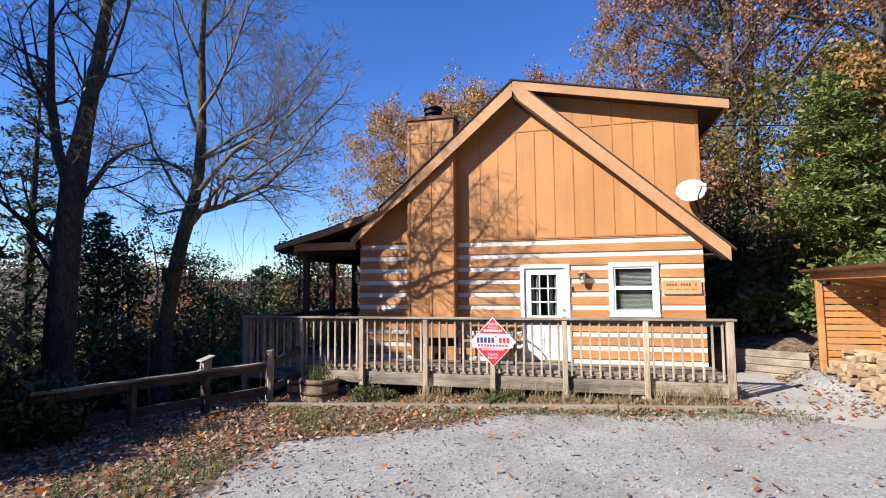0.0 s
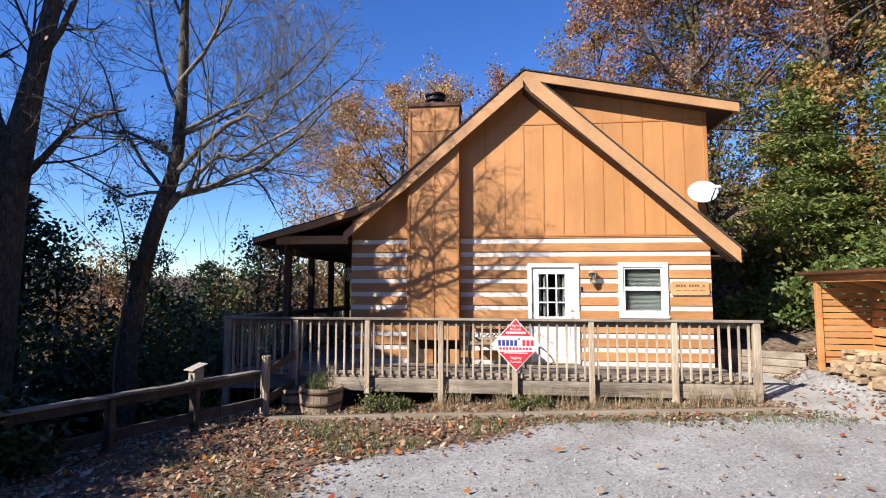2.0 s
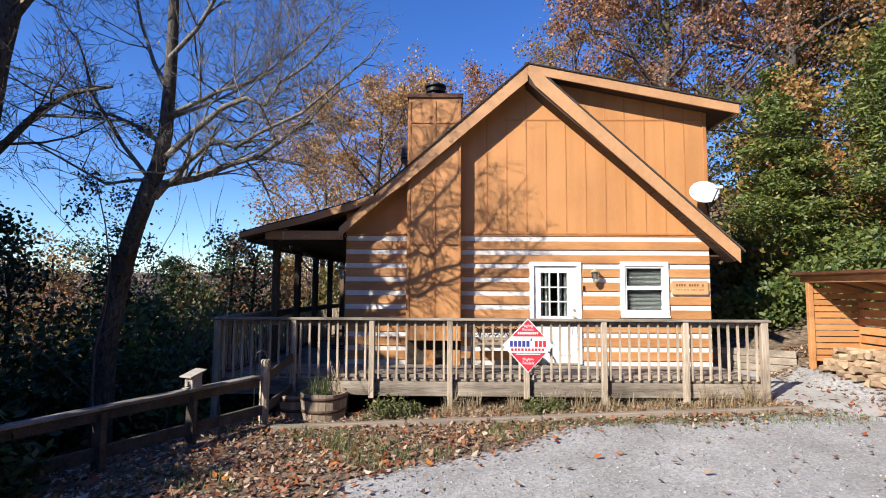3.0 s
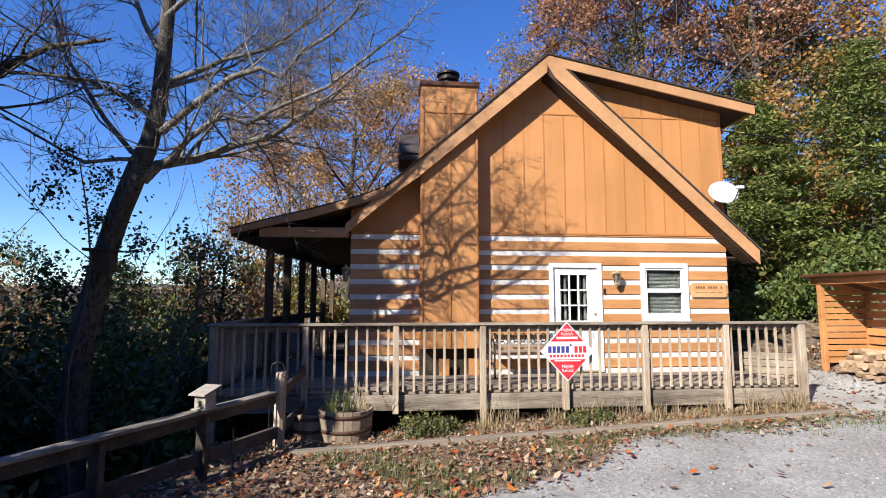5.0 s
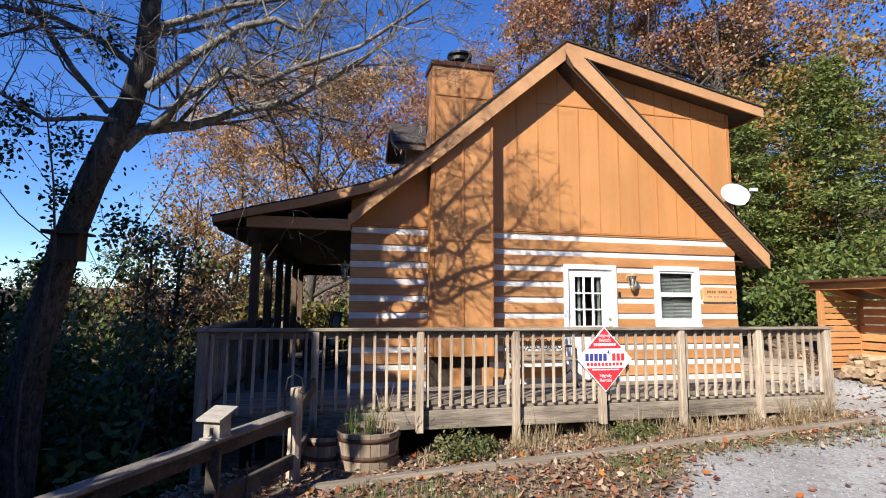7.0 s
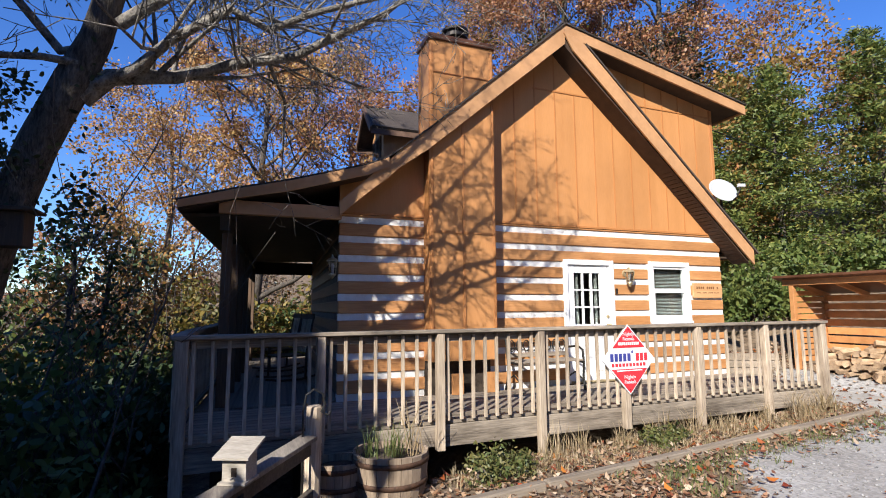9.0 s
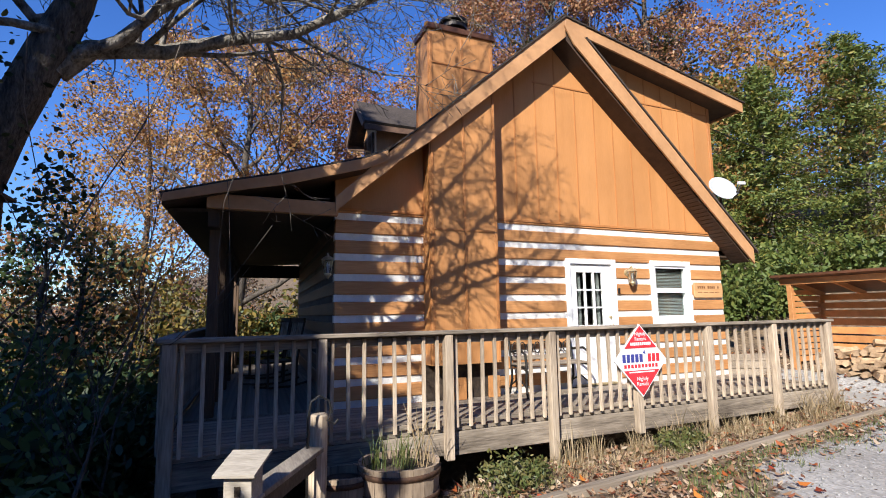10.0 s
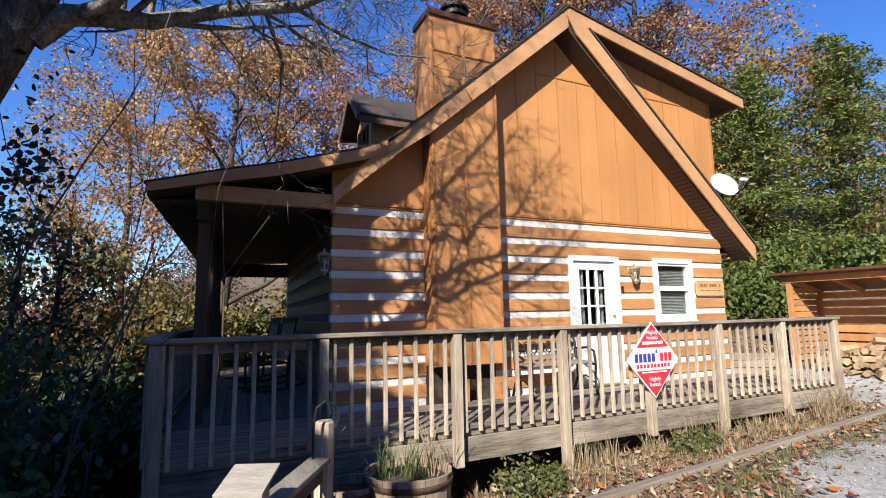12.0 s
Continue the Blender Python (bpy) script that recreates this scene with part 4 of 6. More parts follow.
def broadleaf(at, height, seed, label, leaf_mat, count, size=0.11, trunk_r=0.17, crown_from=0.35, reach=0.42, bark=None, lean=(0, 0), level=3, clump=0.30, limbs=9, category="tree"):
    """A tree with a tapered trunk, limbs, twigs and a loose crown."""
    g = np.random.default_rng(seed)
    z0 = ground_z(at[0], at[1])
    root = thing("tree", (at[0], at[1], z0), label, category, "trees round the cabin")
    sh, tips = Shape(), []
    pts, rad, q = [Vector((at[0], at[1], z0 - 0.3))], [trunk_r * 1.35], Vector((at[0], at[1], z0))
    n = 9
    for i in range(n):
        q = q + Vector((lean[0] / n + g.normal() * 0.05, lean[1] / n + g.normal() * 0.05, 1.0 * height * 0.92 / n))
        pts.append(q.copy())
        rad.append(trunk_r * (1 - 0.85 * (i + 1) / n) + 0.012)
    sh.tube(pts, rad, 9, caps=False)
    for k in range(limbs):
        u = crown_from + (0.97 - crown_from) * (k + g.uniform(0, 0.8)) / limbs
        i = min(n - 1, int(u * n))
        base = pts[i].lerp(pts[i + 1], u * n - i)
        ang = k * 2.4 + g.uniform(-0.5, 0.5)
        ln = height * reach * (1.15 - 0.65 * u) * g.uniform(0.8, 1.15)
        grow(sh, tips, base, (math.cos(ang), math.sin(ang), 0.25 + 0.7 * u), ln, max(0.02, rad[i] * 0.5), level, g, kids=3 if level > 2 else 4)
    part("trunk", sh, bark or BARK, root, smooth=True)
    leaf_part("crown", scatter(tips, count, clump, g, share=0.5), size, leaf_mat, root, long=1.35, fine=size > 0.06)
    return root


def conifer(at, height, seed, label, mat, radius, count=9000, size=0.05, bare=0.1, long=2.6):
    """Evergreen with drooping tiers of needled sprays."""
    g = np.random.default_rng(seed)
    z0 = ground_z(at[0], at[1])
    root = thing("evergreen_tree", (at[0], at[1], z0), label, "tree", "trees round the cabin")
    sh, cs = Shape(), []
    sh.tube([(at[0], at[1], z0 - 0.3), (at[0], at[1], z0 + height * 0.5), (at[0] + 0.1, at[1], z0 + height)], [height * 0.018, height * 0.011, 0.01], 8, caps=False)
    m = 62
    for k in range(m):
        u = bare + (1 - bare) * (k + g.uniform(0, 1)) / m
        ln = radius * (1 - u) ** 0.7 * g.uniform(0.35, 1.35) + 0.2
        ang = k * 2.4 + g.uniform(-0.4, 0.4)
        base = Vector((at[0], at[1], z0 + height * u))
        tip = base + Vector((math.cos(ang) * ln, math.sin(ang) * ln, g.uniform(-0.15, 0.25) * ln))
        mid = base.lerp(tip, 0.55) + Vector((0, 0, 0.10 * ln))
        sh.tube([base, mid, tip], [0.022, 0.014, 0.005], 4, caps=False)
        for j in range(max(6, int(count / m * (0.35 + ln / radius)))):
            s = g.uniform(0.15, 1.02)
            p = base.lerp(mid, s / 0.55) if s < 0.55 else mid.lerp(tip, (s - 0.55) / 0.45)
            w = 0.30 * ln * (1.1 - s) + 0.07
            cs.append((p.x + g.normal() * w, p.y + g.normal() * w, p.z + g.normal() * 0.07 - 0.04))
    part("trunk", sh, BARK, root, smooth=True)
    leaf_part("crown", cs, size, mat, root, flat=0.45, long=long)
    return root


def shrub(at, radius, height, seed, label, mat, count, size, name="shrub", group="shrubs on the slope", z=None, shell=0.35, stem_mat=None):
    """A bush: stems from the base and leaves in uneven clumps."""
    g = np.random.default_rng(seed)
    z0 = ground_z(at[0], at[1]) if z is None else z
    root = thing(name, (at[0], at[1], z0), label, "shrub", group)
    sh, tips = Shape(), []
    for k in range(9):
        ang, out = g.uniform(0, 6.28), radius * g.uniform(0.25, 0.95)
        top = Vector((at[0] + math.cos(ang) * out, at[1] + math.sin(ang) * out, z0 + height * g.uniform(0.5, 1.0) * (1 - 0.35 * out / radius)))
        base = Vector((at[0] + g.normal() * 0.06, at[1] + g.normal() * 0.06, z0 - 0.1))
        mid = base.lerp(top, 0.5) + Vector((g.normal() * 0.1, g.normal() * 0.1, 0.05))
        sh.tube([base, mid, top], [0.02, 0.013, 0.005], 5, caps=False)
        for j in range(7):
            u = g.uniform(0.3, 1.05)
            tips.append(base.lerp(mid, u * 2) if u < 0.5 else mid.lerp(top, u * 2 - 1))
            tips.append(tips[-1] + Vector(g.normal(size=3)) * radius * 0.25)
    part("stem", sh, stem_mat or TWIG, root)
    cs = scatter(tips, count, radius * shell * 0.48, g)
    cs[:, 2] = np.maximum(cs[:, 2], z0 + 0.03)
    leaf_part("foliage", cs, size, mat, root, long=2.0, fine=True)
    return root


def main_tree():
    """The leaning, nearly bare tree whose limbs throw their shade across the gable."""
    g = np.random.default_rng(21)
    root = thing("tree", (-7.95, 8.15, ground_z(-7.95, 8.15)), "nearly bare leaning tree with lichened, sunlit-pale limbs beside the fence", "tree", "trees round the cabin")
    sh, tips = Shape(), []
    y = 8.22
    sh.tube([(-8.15, 8.46, -3.0), (-8.06, 8.46, -0.8), (-8.03, 8.45, 0.5), (-7.95, 8.42, 1.2), (-7.75, 8.36, 2.1), (-7.55, 8.30, 2.75), (-7.35, 8.25, 3.25), (-7.22, 8.23, 3.6), (-7.13, 8.22, 4.05), (-7.10, y, 4.8), (-7.02, 8.1, 5.5), (-6.97, 8.0, 6.4), (-6.9, 7.95, 7.4), (-6.7, 7.9, 8.4)],
            [0.26, 0.19, 0.16, 0.145, 0.135, 0.13, 0.13, 0.11, 0.10, 0.088, 0.08, 0.06, 0.04, 0.015], 14, caps=False)
    # trunk gets darker bark than the limbs, painting in the shade on it
    part("trunk", sh, BARK, root, "ridged lower trunk in darker bark standing in for shade", smooth=True)
    sh = Shape()

    def limb(pts, r0, r1, kids, length, level=3, lift=0.1):
        pts = [Vector(p) for p in pts]
        rad = [0.8 * (r0 + (r1 - r0) * i / (len(pts) - 1)) for i in range(len(pts))]
        kids = int(kids * (1.7 if pts[-1].x > -6.5 else 0.9))
        sh.tube(pts, rad, 8, caps=False)
        for k in range(kids):
            u = (0.22 + 0.78 * (k + g.uniform(0, 1)) / kids) * (len(pts) - 1)
            i = min(len(pts) - 2, int(u))
            base = pts[i].lerp(pts[i + 1], u - i)
            d = (pts[i + 1] - pts[i]).normalized()
            nd = d * 0.55 + Vector(g.normal(size=3)) * 0.6 + Vector((0, 0, 0.3))
            grow(sh, tips, base, nd, length * g.uniform(0.6, 1.2), max(0.009, rad[i] * 0.42), level, g, lift=lift, kids=3, sides=5, wander=0.3)
        grow(sh, tips, pts[-1], pts[-1] - pts[-2], length * 0.9, r1 * 0.9, level, g, lift=lift, kids=3, sides=5, wander=0.3)

    limb([(-7.30, 8.27, 3.12), (-7.12, 8.27, 3.32), (-6.88, 8.3, 3.38), (-6.68, 8.33, 3.42), (-6.23, 8.36, 3.63), (-5.75, 8.36, 3.78), (-5.35, 8.3, 4.05), (-4.98, 8.2, 4.25)], 0.095, 0.03, 10, 1.15)
    limb([(-7.22, 8.22, 3.22), (-6.95, 8.2, 3.38), (-6.70, 8.1, 3.62), (-6.28, 8.0, 3.92), (-5.98, 8.0, 3.80), (-5.63, 8.0, 4.02), (-5.0, 7.95, 4.30), (-4.5, 7.9, 4.7)], 0.058, 0.022, 8, 1.1)
    limb([(-7.08, 8.2, 3.72), (-6.68, 8.15, 4.08), (-6.42, 8.1, 4.26), (-6.22, 8.1, 4.44), (-5.87, 8.1, 4.58), (-5.60, 8.1, 4.46), (-5.37, 8.1, 4.82), (-5.0, 8.1, 5.07)], 0.065, 0.025, 9, 1.2)
    limb([(-7.1, 8.2, 4.35), (-6.58, 8.2, 4.59), (-6.37, 8.25, 4.74), (-5.78, 8.3, 4.95), (-5.2, 8.35, 5.5)], 0.05, 0.02, 8, 1.25)
    limb([(-7.2, 8.25, 3.55), (-7.46, 8.3, 3.49), (-7.8, 8.3, 3.9), (-8.11, 8.3, 4.38), (-8.32, 8.3, 4.7), (-8.5, 8.3, 5.3)], 0.05, 0.018, 7, 1.0)
    limb([(-7.3, 8.15, 3.35), (-7.51, 8.1, 3.34), (-7.87, 8.05, 3.27), (-8.16, 8.0, 3.44), (-8.6, 7.9, 3.7)], 0.04, 0.015, 6, 0.8)
    limb([(-7.15, 8.2, 3.9), (-7.54, 8.2, 4.18), (-7.96, 8.2, 4.36), (-8.48, 8.2, 4.42), (-9.1, 8.2, 4.7)], 0.05, 0.018, 7, 1.1)
    limb([(-7.1, 8.2, 4.7), (-7.4, 8.3, 5.2), (-7.7, 8.4, 5.9), (-7.9, 8.4, 6.8)], 0.05, 0.018, 8, 1.3)
    limb([(-7.05, 8.1, 5.2), (-6.6, 8.0, 5.6), (-6.2, 7.9, 6.2), (-5.8, 7.8, 7.0)], 0.05, 0.018, 9, 1.4)
    limb([(-7.0, 8.0, 6.2), (-7.2, 7.8, 6.8), (-7.4, 7.6, 7.6)], 0.035, 0.015, 7, 1.3)
    limb([(-6.95, 8.0, 6.6), (-6.5, 8.1, 7.1), (-6.2, 8.3, 7.9)], 0.035, 0.015, 7, 1.3)
    limb([(-7.1, 8.2, 4.3), (-6.9, 8.8, 4.7), (-6.6, 9.4, 5.2), (-6.3, 9.9, 5.8)], 0.045, 0.015, 8, 1.3)
    part("crown", sh, PALEBARK, root, "lichened limbs and twigs, paled as if sunlit", smooth=True)
    # climbing leaves on the trunk, and a few left on the twigs
    cs = []
    for i in range(260):
        u = g.uniform(0, 1)
        p = Vector((-8.1, 8.4, 0.4)).lerp(Vector((-7.25, 8.22, 3.5)), u)
        cs.append((p.x + g.normal() * 0.17, p.y + g.normal() * 0.17, p.z))
    for c in ((-8.1, 8.1, 3.3), (-7.75, 8.2, 3.1), (-7.7, 8.1, 2.6), (-8.2, 8.0, 2.9), (-7.2, 8.1, 2.3), (-7.4, 8.2, 4.1), (-7.8, 8.3, 2.0)):
        cs += [(c[0] + g.normal() * 0.09, c[1] + g.normal() * 0.10, c[2] + g.normal() * 0.12) for _ in range(170)]
    leaf_part("climbing_ivy", cs, 0.032, BLACKLEAF, root, fine=True)
    leaf_part("last_leaves", scatter(tips, 70, 0.06, g), 0.045, GOLD, root, fine=True)


main_tree()


def left_tree():
    g = np.random.default_rng(5)
    root = thing("tree", (-9.35, 7.45, ground_z(-9.35, 7.45)), "tall bare tree with a dark straight trunk forking high", "tree", "trees round the cabin")
    sh, tips = Shape(), []
    sh.tube([(-9.5, 7.45, -2.6), (-9.42, 7.45, 0), (-9.38, 7.45, 1.5), (-9.32, 7.45, 3.0), (-9.25, 7.45, 3.9), (-9.05, 7.45, 5.0), (-8.75, 7.4, 6.2), (-8.5, 7.35, 7.6), (-8.3, 7.3, 9.5)],
            [0.3, 0.26, 0.24, 0.22, 0.21, 0.15, 0.11, 0.08, 0.02], 12, caps=False)
    for pts, r in (([(-9.3, 7.45, 3.7), (-9.75, 7.5, 4.5), (-10.0, 7.5, 5.6), (-10.1, 7.5, 7.2), (-10.2, 7.5, 9.0)], 0.12),
                   ([(-9.25, 7.45, 4.2), (-9.2, 7.6, 5.4), (-9.1, 7.7, 6.8), (-9.0, 7.8, 8.6)], 0.10),
                   ([(-9.3, 7.45, 3.3), (-8.9, 7.4, 3.6), (-8.3, 7.3, 4.1), (-7.8, 7.2, 4.3), (-7.2, 7.1, 4.35)], 0.07),
                   ([(-9.38, 7.4, 2.5), (-9.9, 7.3, 2.9), (-10.5, 7.2, 3.4), (-11.2, 7.1, 3.9)], 0.08),
                   ([(-9.38, 7.4, 2.0), (-10.0, 7.6, 2.3), (-10.8, 7.8, 2.9)], 0.07),
                   ([(-9.0, 7.4, 5.2), (-8.5, 7.3, 5.7), (-8.0, 7.2, 6.6), (-7.6, 7.1, 7.6)], 0.06),
                   ([(-9.9, 7.5, 5.2), (-10.4, 7.4, 6.0), (-10.8, 7.4, 7.2)], 0.06)):
        pts = [Vector(p) for p in pts]
        rad = [r * (1 - 0.75 * i / (len(pts) - 1)) for i in range(len(pts))]
        sh.tube(pts, rad, 8, caps=False)
        for k in range(8):
            u = (0.2 + 0.8 * (k + g.uniform(0, 1)) / 8) * (len(pts) - 1)
            i = min(len(pts) - 2, int(u))
            grow(sh, tips, pts[i].lerp(pts[i + 1], u - i), (pts[i + 1] - pts[i]).normalized() * 0.6 + Vector(g.normal(size=3)) * 0.6, g.uniform(0.9, 1.7), max(0.01, rad[i] * 0.4), 3, g, kids=3, sides=5, wander=0.3)
    part("trunk", sh, BARK, root, smooth=True)
    leaf_part("last_leaves", scatter(tips, 60, 0.06, g), 0.045, GOLD, root, fine=True)


left_tree()

# trees uphill, behind and beside the cabin
broadleaf((5.4, 20.0), 14.5, 31, "tall oak full of rust-brown autumn leaves behind the cabin", RUST, 30000, 0.075, 0.24, 0.14, 0.36, clump=0.2, limbs=13)
broadleaf((9.6, 19.0), 14.5, 32, "tall oak full of rust-brown autumn leaves on the bank", RUST, 30000, 0.075, 0.22, 0.12, 0.36, clump=0.2, limbs=13)
broadleaf((2.6, 22.5), 13.5, 33, "tree with thinning yellow-brown leaves behind the cabin", GOLD, 15000, 0.07, 0.18, 0.35, 0.34, clump=0.2, limbs=11)
broadleaf((7.6, 25.0), 16.0, 34, "tall tree with orange-brown leaves on the hillside", RUST, 20000, 0.09, 0.22, 0.25, 0.36, clump=0.4, limbs=12)
broadleaf((13.5, 23.0), 9.0, 35, "tree with mixed orange and green leaves on the hillside", OLIVE, 9000, 0.14, 0.2, 0.25, 0.36, clump=0.4, limbs=11)
broadleaf((12.5, 16.5), 8.0, 36, "small tree with orange autumn leaves on the bank", GOLD, 5000, 0.10, 0.11, 0.25, 0.4, clump=0.3)
for i, (x, y, h, m) in enumerate(((5.3, 16.8, 5.5, OLIVE), (7.2, 15.3, 5.0, GOLD), (10.6, 15.6, 5.5, OLIVE), (3.4, 17.4, 6.0, RUST), (4.6, 23.0, 8.0, RUST), (13.8, 14.4, 6.0, GOLD), (6.8, 21.5, 9.0, OLIVE))):
    broadleaf((x, y), h, 140 + i, "small understorey tree with mixed autumn leaves on the bank", m, 4500, 0.085, 0.07, 0.12, 0.38, clump=0.3, limbs=10, level=2)
broadleaf((-5.9, 20.4), 11.2, 37, "oak with golden-brown leaves behind the porch", BROWN, 26000, 0.064, 0.2, 0.24, 0.42, clump=0.17, limbs=15, lean=(0.5, 0))
broadleaf((-8.8, 24.0), 11.5, 38, "tree with golden-brown leaves on the slope", BROWN, 14000, 0.07, 0.18, 0.25, 0.4, clump=0.2, limbs=12)
broadleaf((-2.0, 24.5), 12.5, 39, "tree with rust-brown leaves behind the cabin", RUST, 13000, 0.08, 0.18, 0.35, 0.36, clump=0.24, limbs=10)
for i, (x, y, h, r, m) in enumerate(((6.2, 14.6, 5.4, 1.7, NEEDLE), (9.0, 14.2, 6.4, 2.1, NEEDLE), (12.4, 13.2, 7.0, 2.2, NEEDLE), (7.6, 16.8, 5.8, 2.0, NEEDLE), (15.5, 15.0, 7.6, 2.5, NEEDLE), (11.0, 17.0, 6.4, 2.1, NEEDLE))):
    conifer((x, y), h, 60 + i, "green hemlock with feathery drooping branches on the bank", m, r * 1.15, 17000, 0.052, 0.02, 3.0)
for i, (x, y, r, h, m) in enumerate(((4.9, 13.2, 0.9, 1.3, BRIGHT), (6.1, 12.9, 0.9, 1.5, BRIGHT), (3.7, 13.4, 0.8, 1.0, BRIGHT), (7.6, 12.9, 1.0, 1.7, BRIGHT), (5.4, 14.6, 1.1, 1.9, OLIVE), (3.6, 15.2, 1.1, 1.6, EVERGREEN), (9.3, 12.4, 1.0, 1.6, BRIGHT), (4.3, 17.5, 1.3, 2.2, EVERGREEN), (11.0, 12.0, 1.1, 1.8, OLIVE))):
    shrub((x, y), r, h, 90 + i, "leafy yellow-green shrub on the bank" if m is not EVERGREEN else "dark evergreen shrub beside the cabin", m, 2600, 0.075, group="shrubs on the bank")

# slender woods down the slope
g = np.random.default_rng(99)
for i in range(36):
    x, y = g.uniform(-26, -8), g.uniform(9.5, 34)
    if x > -10.5 and y < 14:
        x -= 2.5
    h = g.uniform(4.2, 8.0) + 0.10 * max(0, y - 14)
    m = (OLIVE, GOLD, EVERGREEN, RUST)[i % 4]
    broadleaf((x, y), h, 200 + i, "slender woodland tree with thinning autumn leaves on the slope", m, int(g.uniform(1600, 3600)), 0.075, g.uniform(0.06, 0.11), 0.3, 0.30, clump=0.25, limbs=8, level=2)
for i in range(4):
    x, y = ((-13.2, 11.5), (-19.5, 13.5), (-12.6, 18.5), (-17.0, 12.4))[i]
    conifer((x, y), (8.0, 8.0, 6.5, 15.0)[i], 260 + i, "dark pine with open layered branches on the slope", EVERGREEN, 2.2, 5500, 0.07, 0.35)
# dark evergreen thicket beyond the fence
for i in range(30):
    y = g.uniform(5.2, 17)
    x = fence_x(min(y, 9)) - 1.5 - g.uniform(0, 4.5) - max(0, (y - 9) * 0.10)
    shrub((x, y), g.uniform(0.7, 1.1), g.uniform(1.3, 2.3), 300 + i, "dark glossy evergreen shrub among bare stems beyond the fence", EVERGREEN if i % 3 else OLIVE, 1500, 0.085)
for i, (x, y, r, top) in enumerate(((-7.7, 9.5, 0.75, 0.6), (-8.7, 8.9, 0.9, 1.5), (-7.7, 10.9, 0.75, 1.1), (-8.4, 12.3, 0.9, 1.6), (-8.3, 9.9, 0.8, 1.5), (-8.2, 14.4, 1.0, 1.6), (-9.2, 11.2, 1.0, 2.2), (-7.5, 12.9, 0.7, 0.8), (-7.6, 16.2, 1.0, 1.3), (-9.4, 15.8, 1.2, 2.2), (-8.9, 10.4, 1.0, 1.8), (-9.6, 9.0, 1.0, 1.9), (-9.9, 12.0, 1.1, 2.0), (-8.9, 6.4, 0.7, 0.9), (-10.6, 14.0, 1.2, 2.4), (-11.0, 10.4, 1.2, 2.6))):
    shrub((x, y), r, top - ground_z(x, y), 350 + i, "glossy evergreen shrub close beyond the fence", EVERGREEN if i % 3 else BRIGHT, 1900, 0.075, shell=0.6)
# bare saplings among it
sap, tips = Shape(), []
for i in range(70):
    y = g.uniform(5.5, 22)
    x = fence_x(min(y, 9)) - 1.2 - g.uniform(0, 9)
    z = ground_z(x, y)
    grow(sap, tips, (x, y, z - 0.1), (g.normal() * 0.1, g.normal() * 0.1, 1), g.uniform(1.8, 4.5), g.uniform(0.012, 0.03), 2, g, kids=3, sides=4, wander=0.2, lift=0.3)
ob = single("bare_saplings", sap, TWIG, (-9, 10, -1.5), "thin bare saplings and brush on the wooded slope", "brush", kind="stuff")
# clipped hedge edging the drive, plus tall unseen shrubs added to shade the verge
for i, (x, y, r, top) in enumerate(((-7.4, 5.45, 0.5, 0.50), (-7.75, 4.95, 0.55, 0.55), (-8.1, 4.3, 0.65, 1.7), (-8.5, 3.6, 0.8, 2.7), (-7.9, 3.2, 0.65, 1.9), (-9.0, 3.0, 0.8, 3.1), (-9.8, 3.2, 1.1, 2.8), (-10.9, 2.3, 1.2, 3.8), (-11.8, 3.6, 1.3, 4.6), (-10.6, 4.6, 1.2, 3.6), (-9.3, 4.9, 0.9, 2.2), (-12.6, 1.6, 1.3, 5.2), (-11.4, 5.8, 1.2, 4.4))):
    h = top - ground_z(x, y)
    shrub((x, y), r, h, 400 + i, "dense dark green hedge shrub by the drive, the tall ones added for shade", EVERGREEN, 4200 + int(2500 * r), 0.10 if r > 0.85 else 0.06, "hedge_shrub", "hedge along the drive", shell=0.62)
# unseen evergreens, sized and placed to block sun from porch, trunk and fence
for i, (x, y, top, r) in enumerate(((-14.5, 2.2, 11.5, 2.3), (-15.2, 3.6, 12.0, 2.6), (-15.8, 4.6, 11.5, 3.0), (-14.2, 5.4, 9.0, 2.6), (-12.1, 5.0, 12.0, 2.0), (-10.5, 4.7, 5.7, 1.5), (-10.9, 5.3, 6.1, 1.6), (-17.2, 6.8, 10.5, 3.0), (-13.6, 7.0, 6.6, 2.2), (-17.5, 2.6, 12.0, 3.0))):
    conifer((x, y), top - ground_z(x, y), 430 + i, "tall unseen evergreen placed to shade the porch and verge", EVERGREEN, r, 12000, 0.19, 0.15)

# undergrowth on the slope behind the porch
gb = np.random.default_rng(77)
for i in range(46):
    x, y = -14.0 + 12.0 * ((i * 0.618) % 1.0), 18.5 + 14.0 * gb.uniform(0, 1)
    shrub((x, y), gb.uniform(1.1, 1.7), gb.uniform(2.2, 4.2), 600 + i, "brownish olive undergrowth bush on the wooded slope" if i % 3 else "dark evergreen bush on the wooded slope", OLIVE if i % 3 else EVERGREEN, 2200, 0.085)

# wooded hills far across the valley
FARWOOD = leaf_material("far_woods", [(0.055, 0.04, 0.03), (0.10, 0.06, 0.04), (0.07, 0.065, 0.04), (0.13, 0.085, 0.05)], 0.0)
cs = []
for i in range(80000):
    a, r = g.uniform(-1.9, 1.1), 55 + 180 * g.uniform(0, 1) ** 0.8
    x, y = r * math.sin(a), 8 + r * math.cos(a)
    cs.append((x, y, ground_z(x, y) + g.uniform(0.5, 5.0)))
v, f = leaves(cs, 0.62, 0, 1.3)
ob = new("far_woods", leaf_mesh("far_woods", v, f, FARWOOD, (0, 0, 0)))
tagged(ob, "brown autumn woods over the far hills", "woods", kind="stuff")

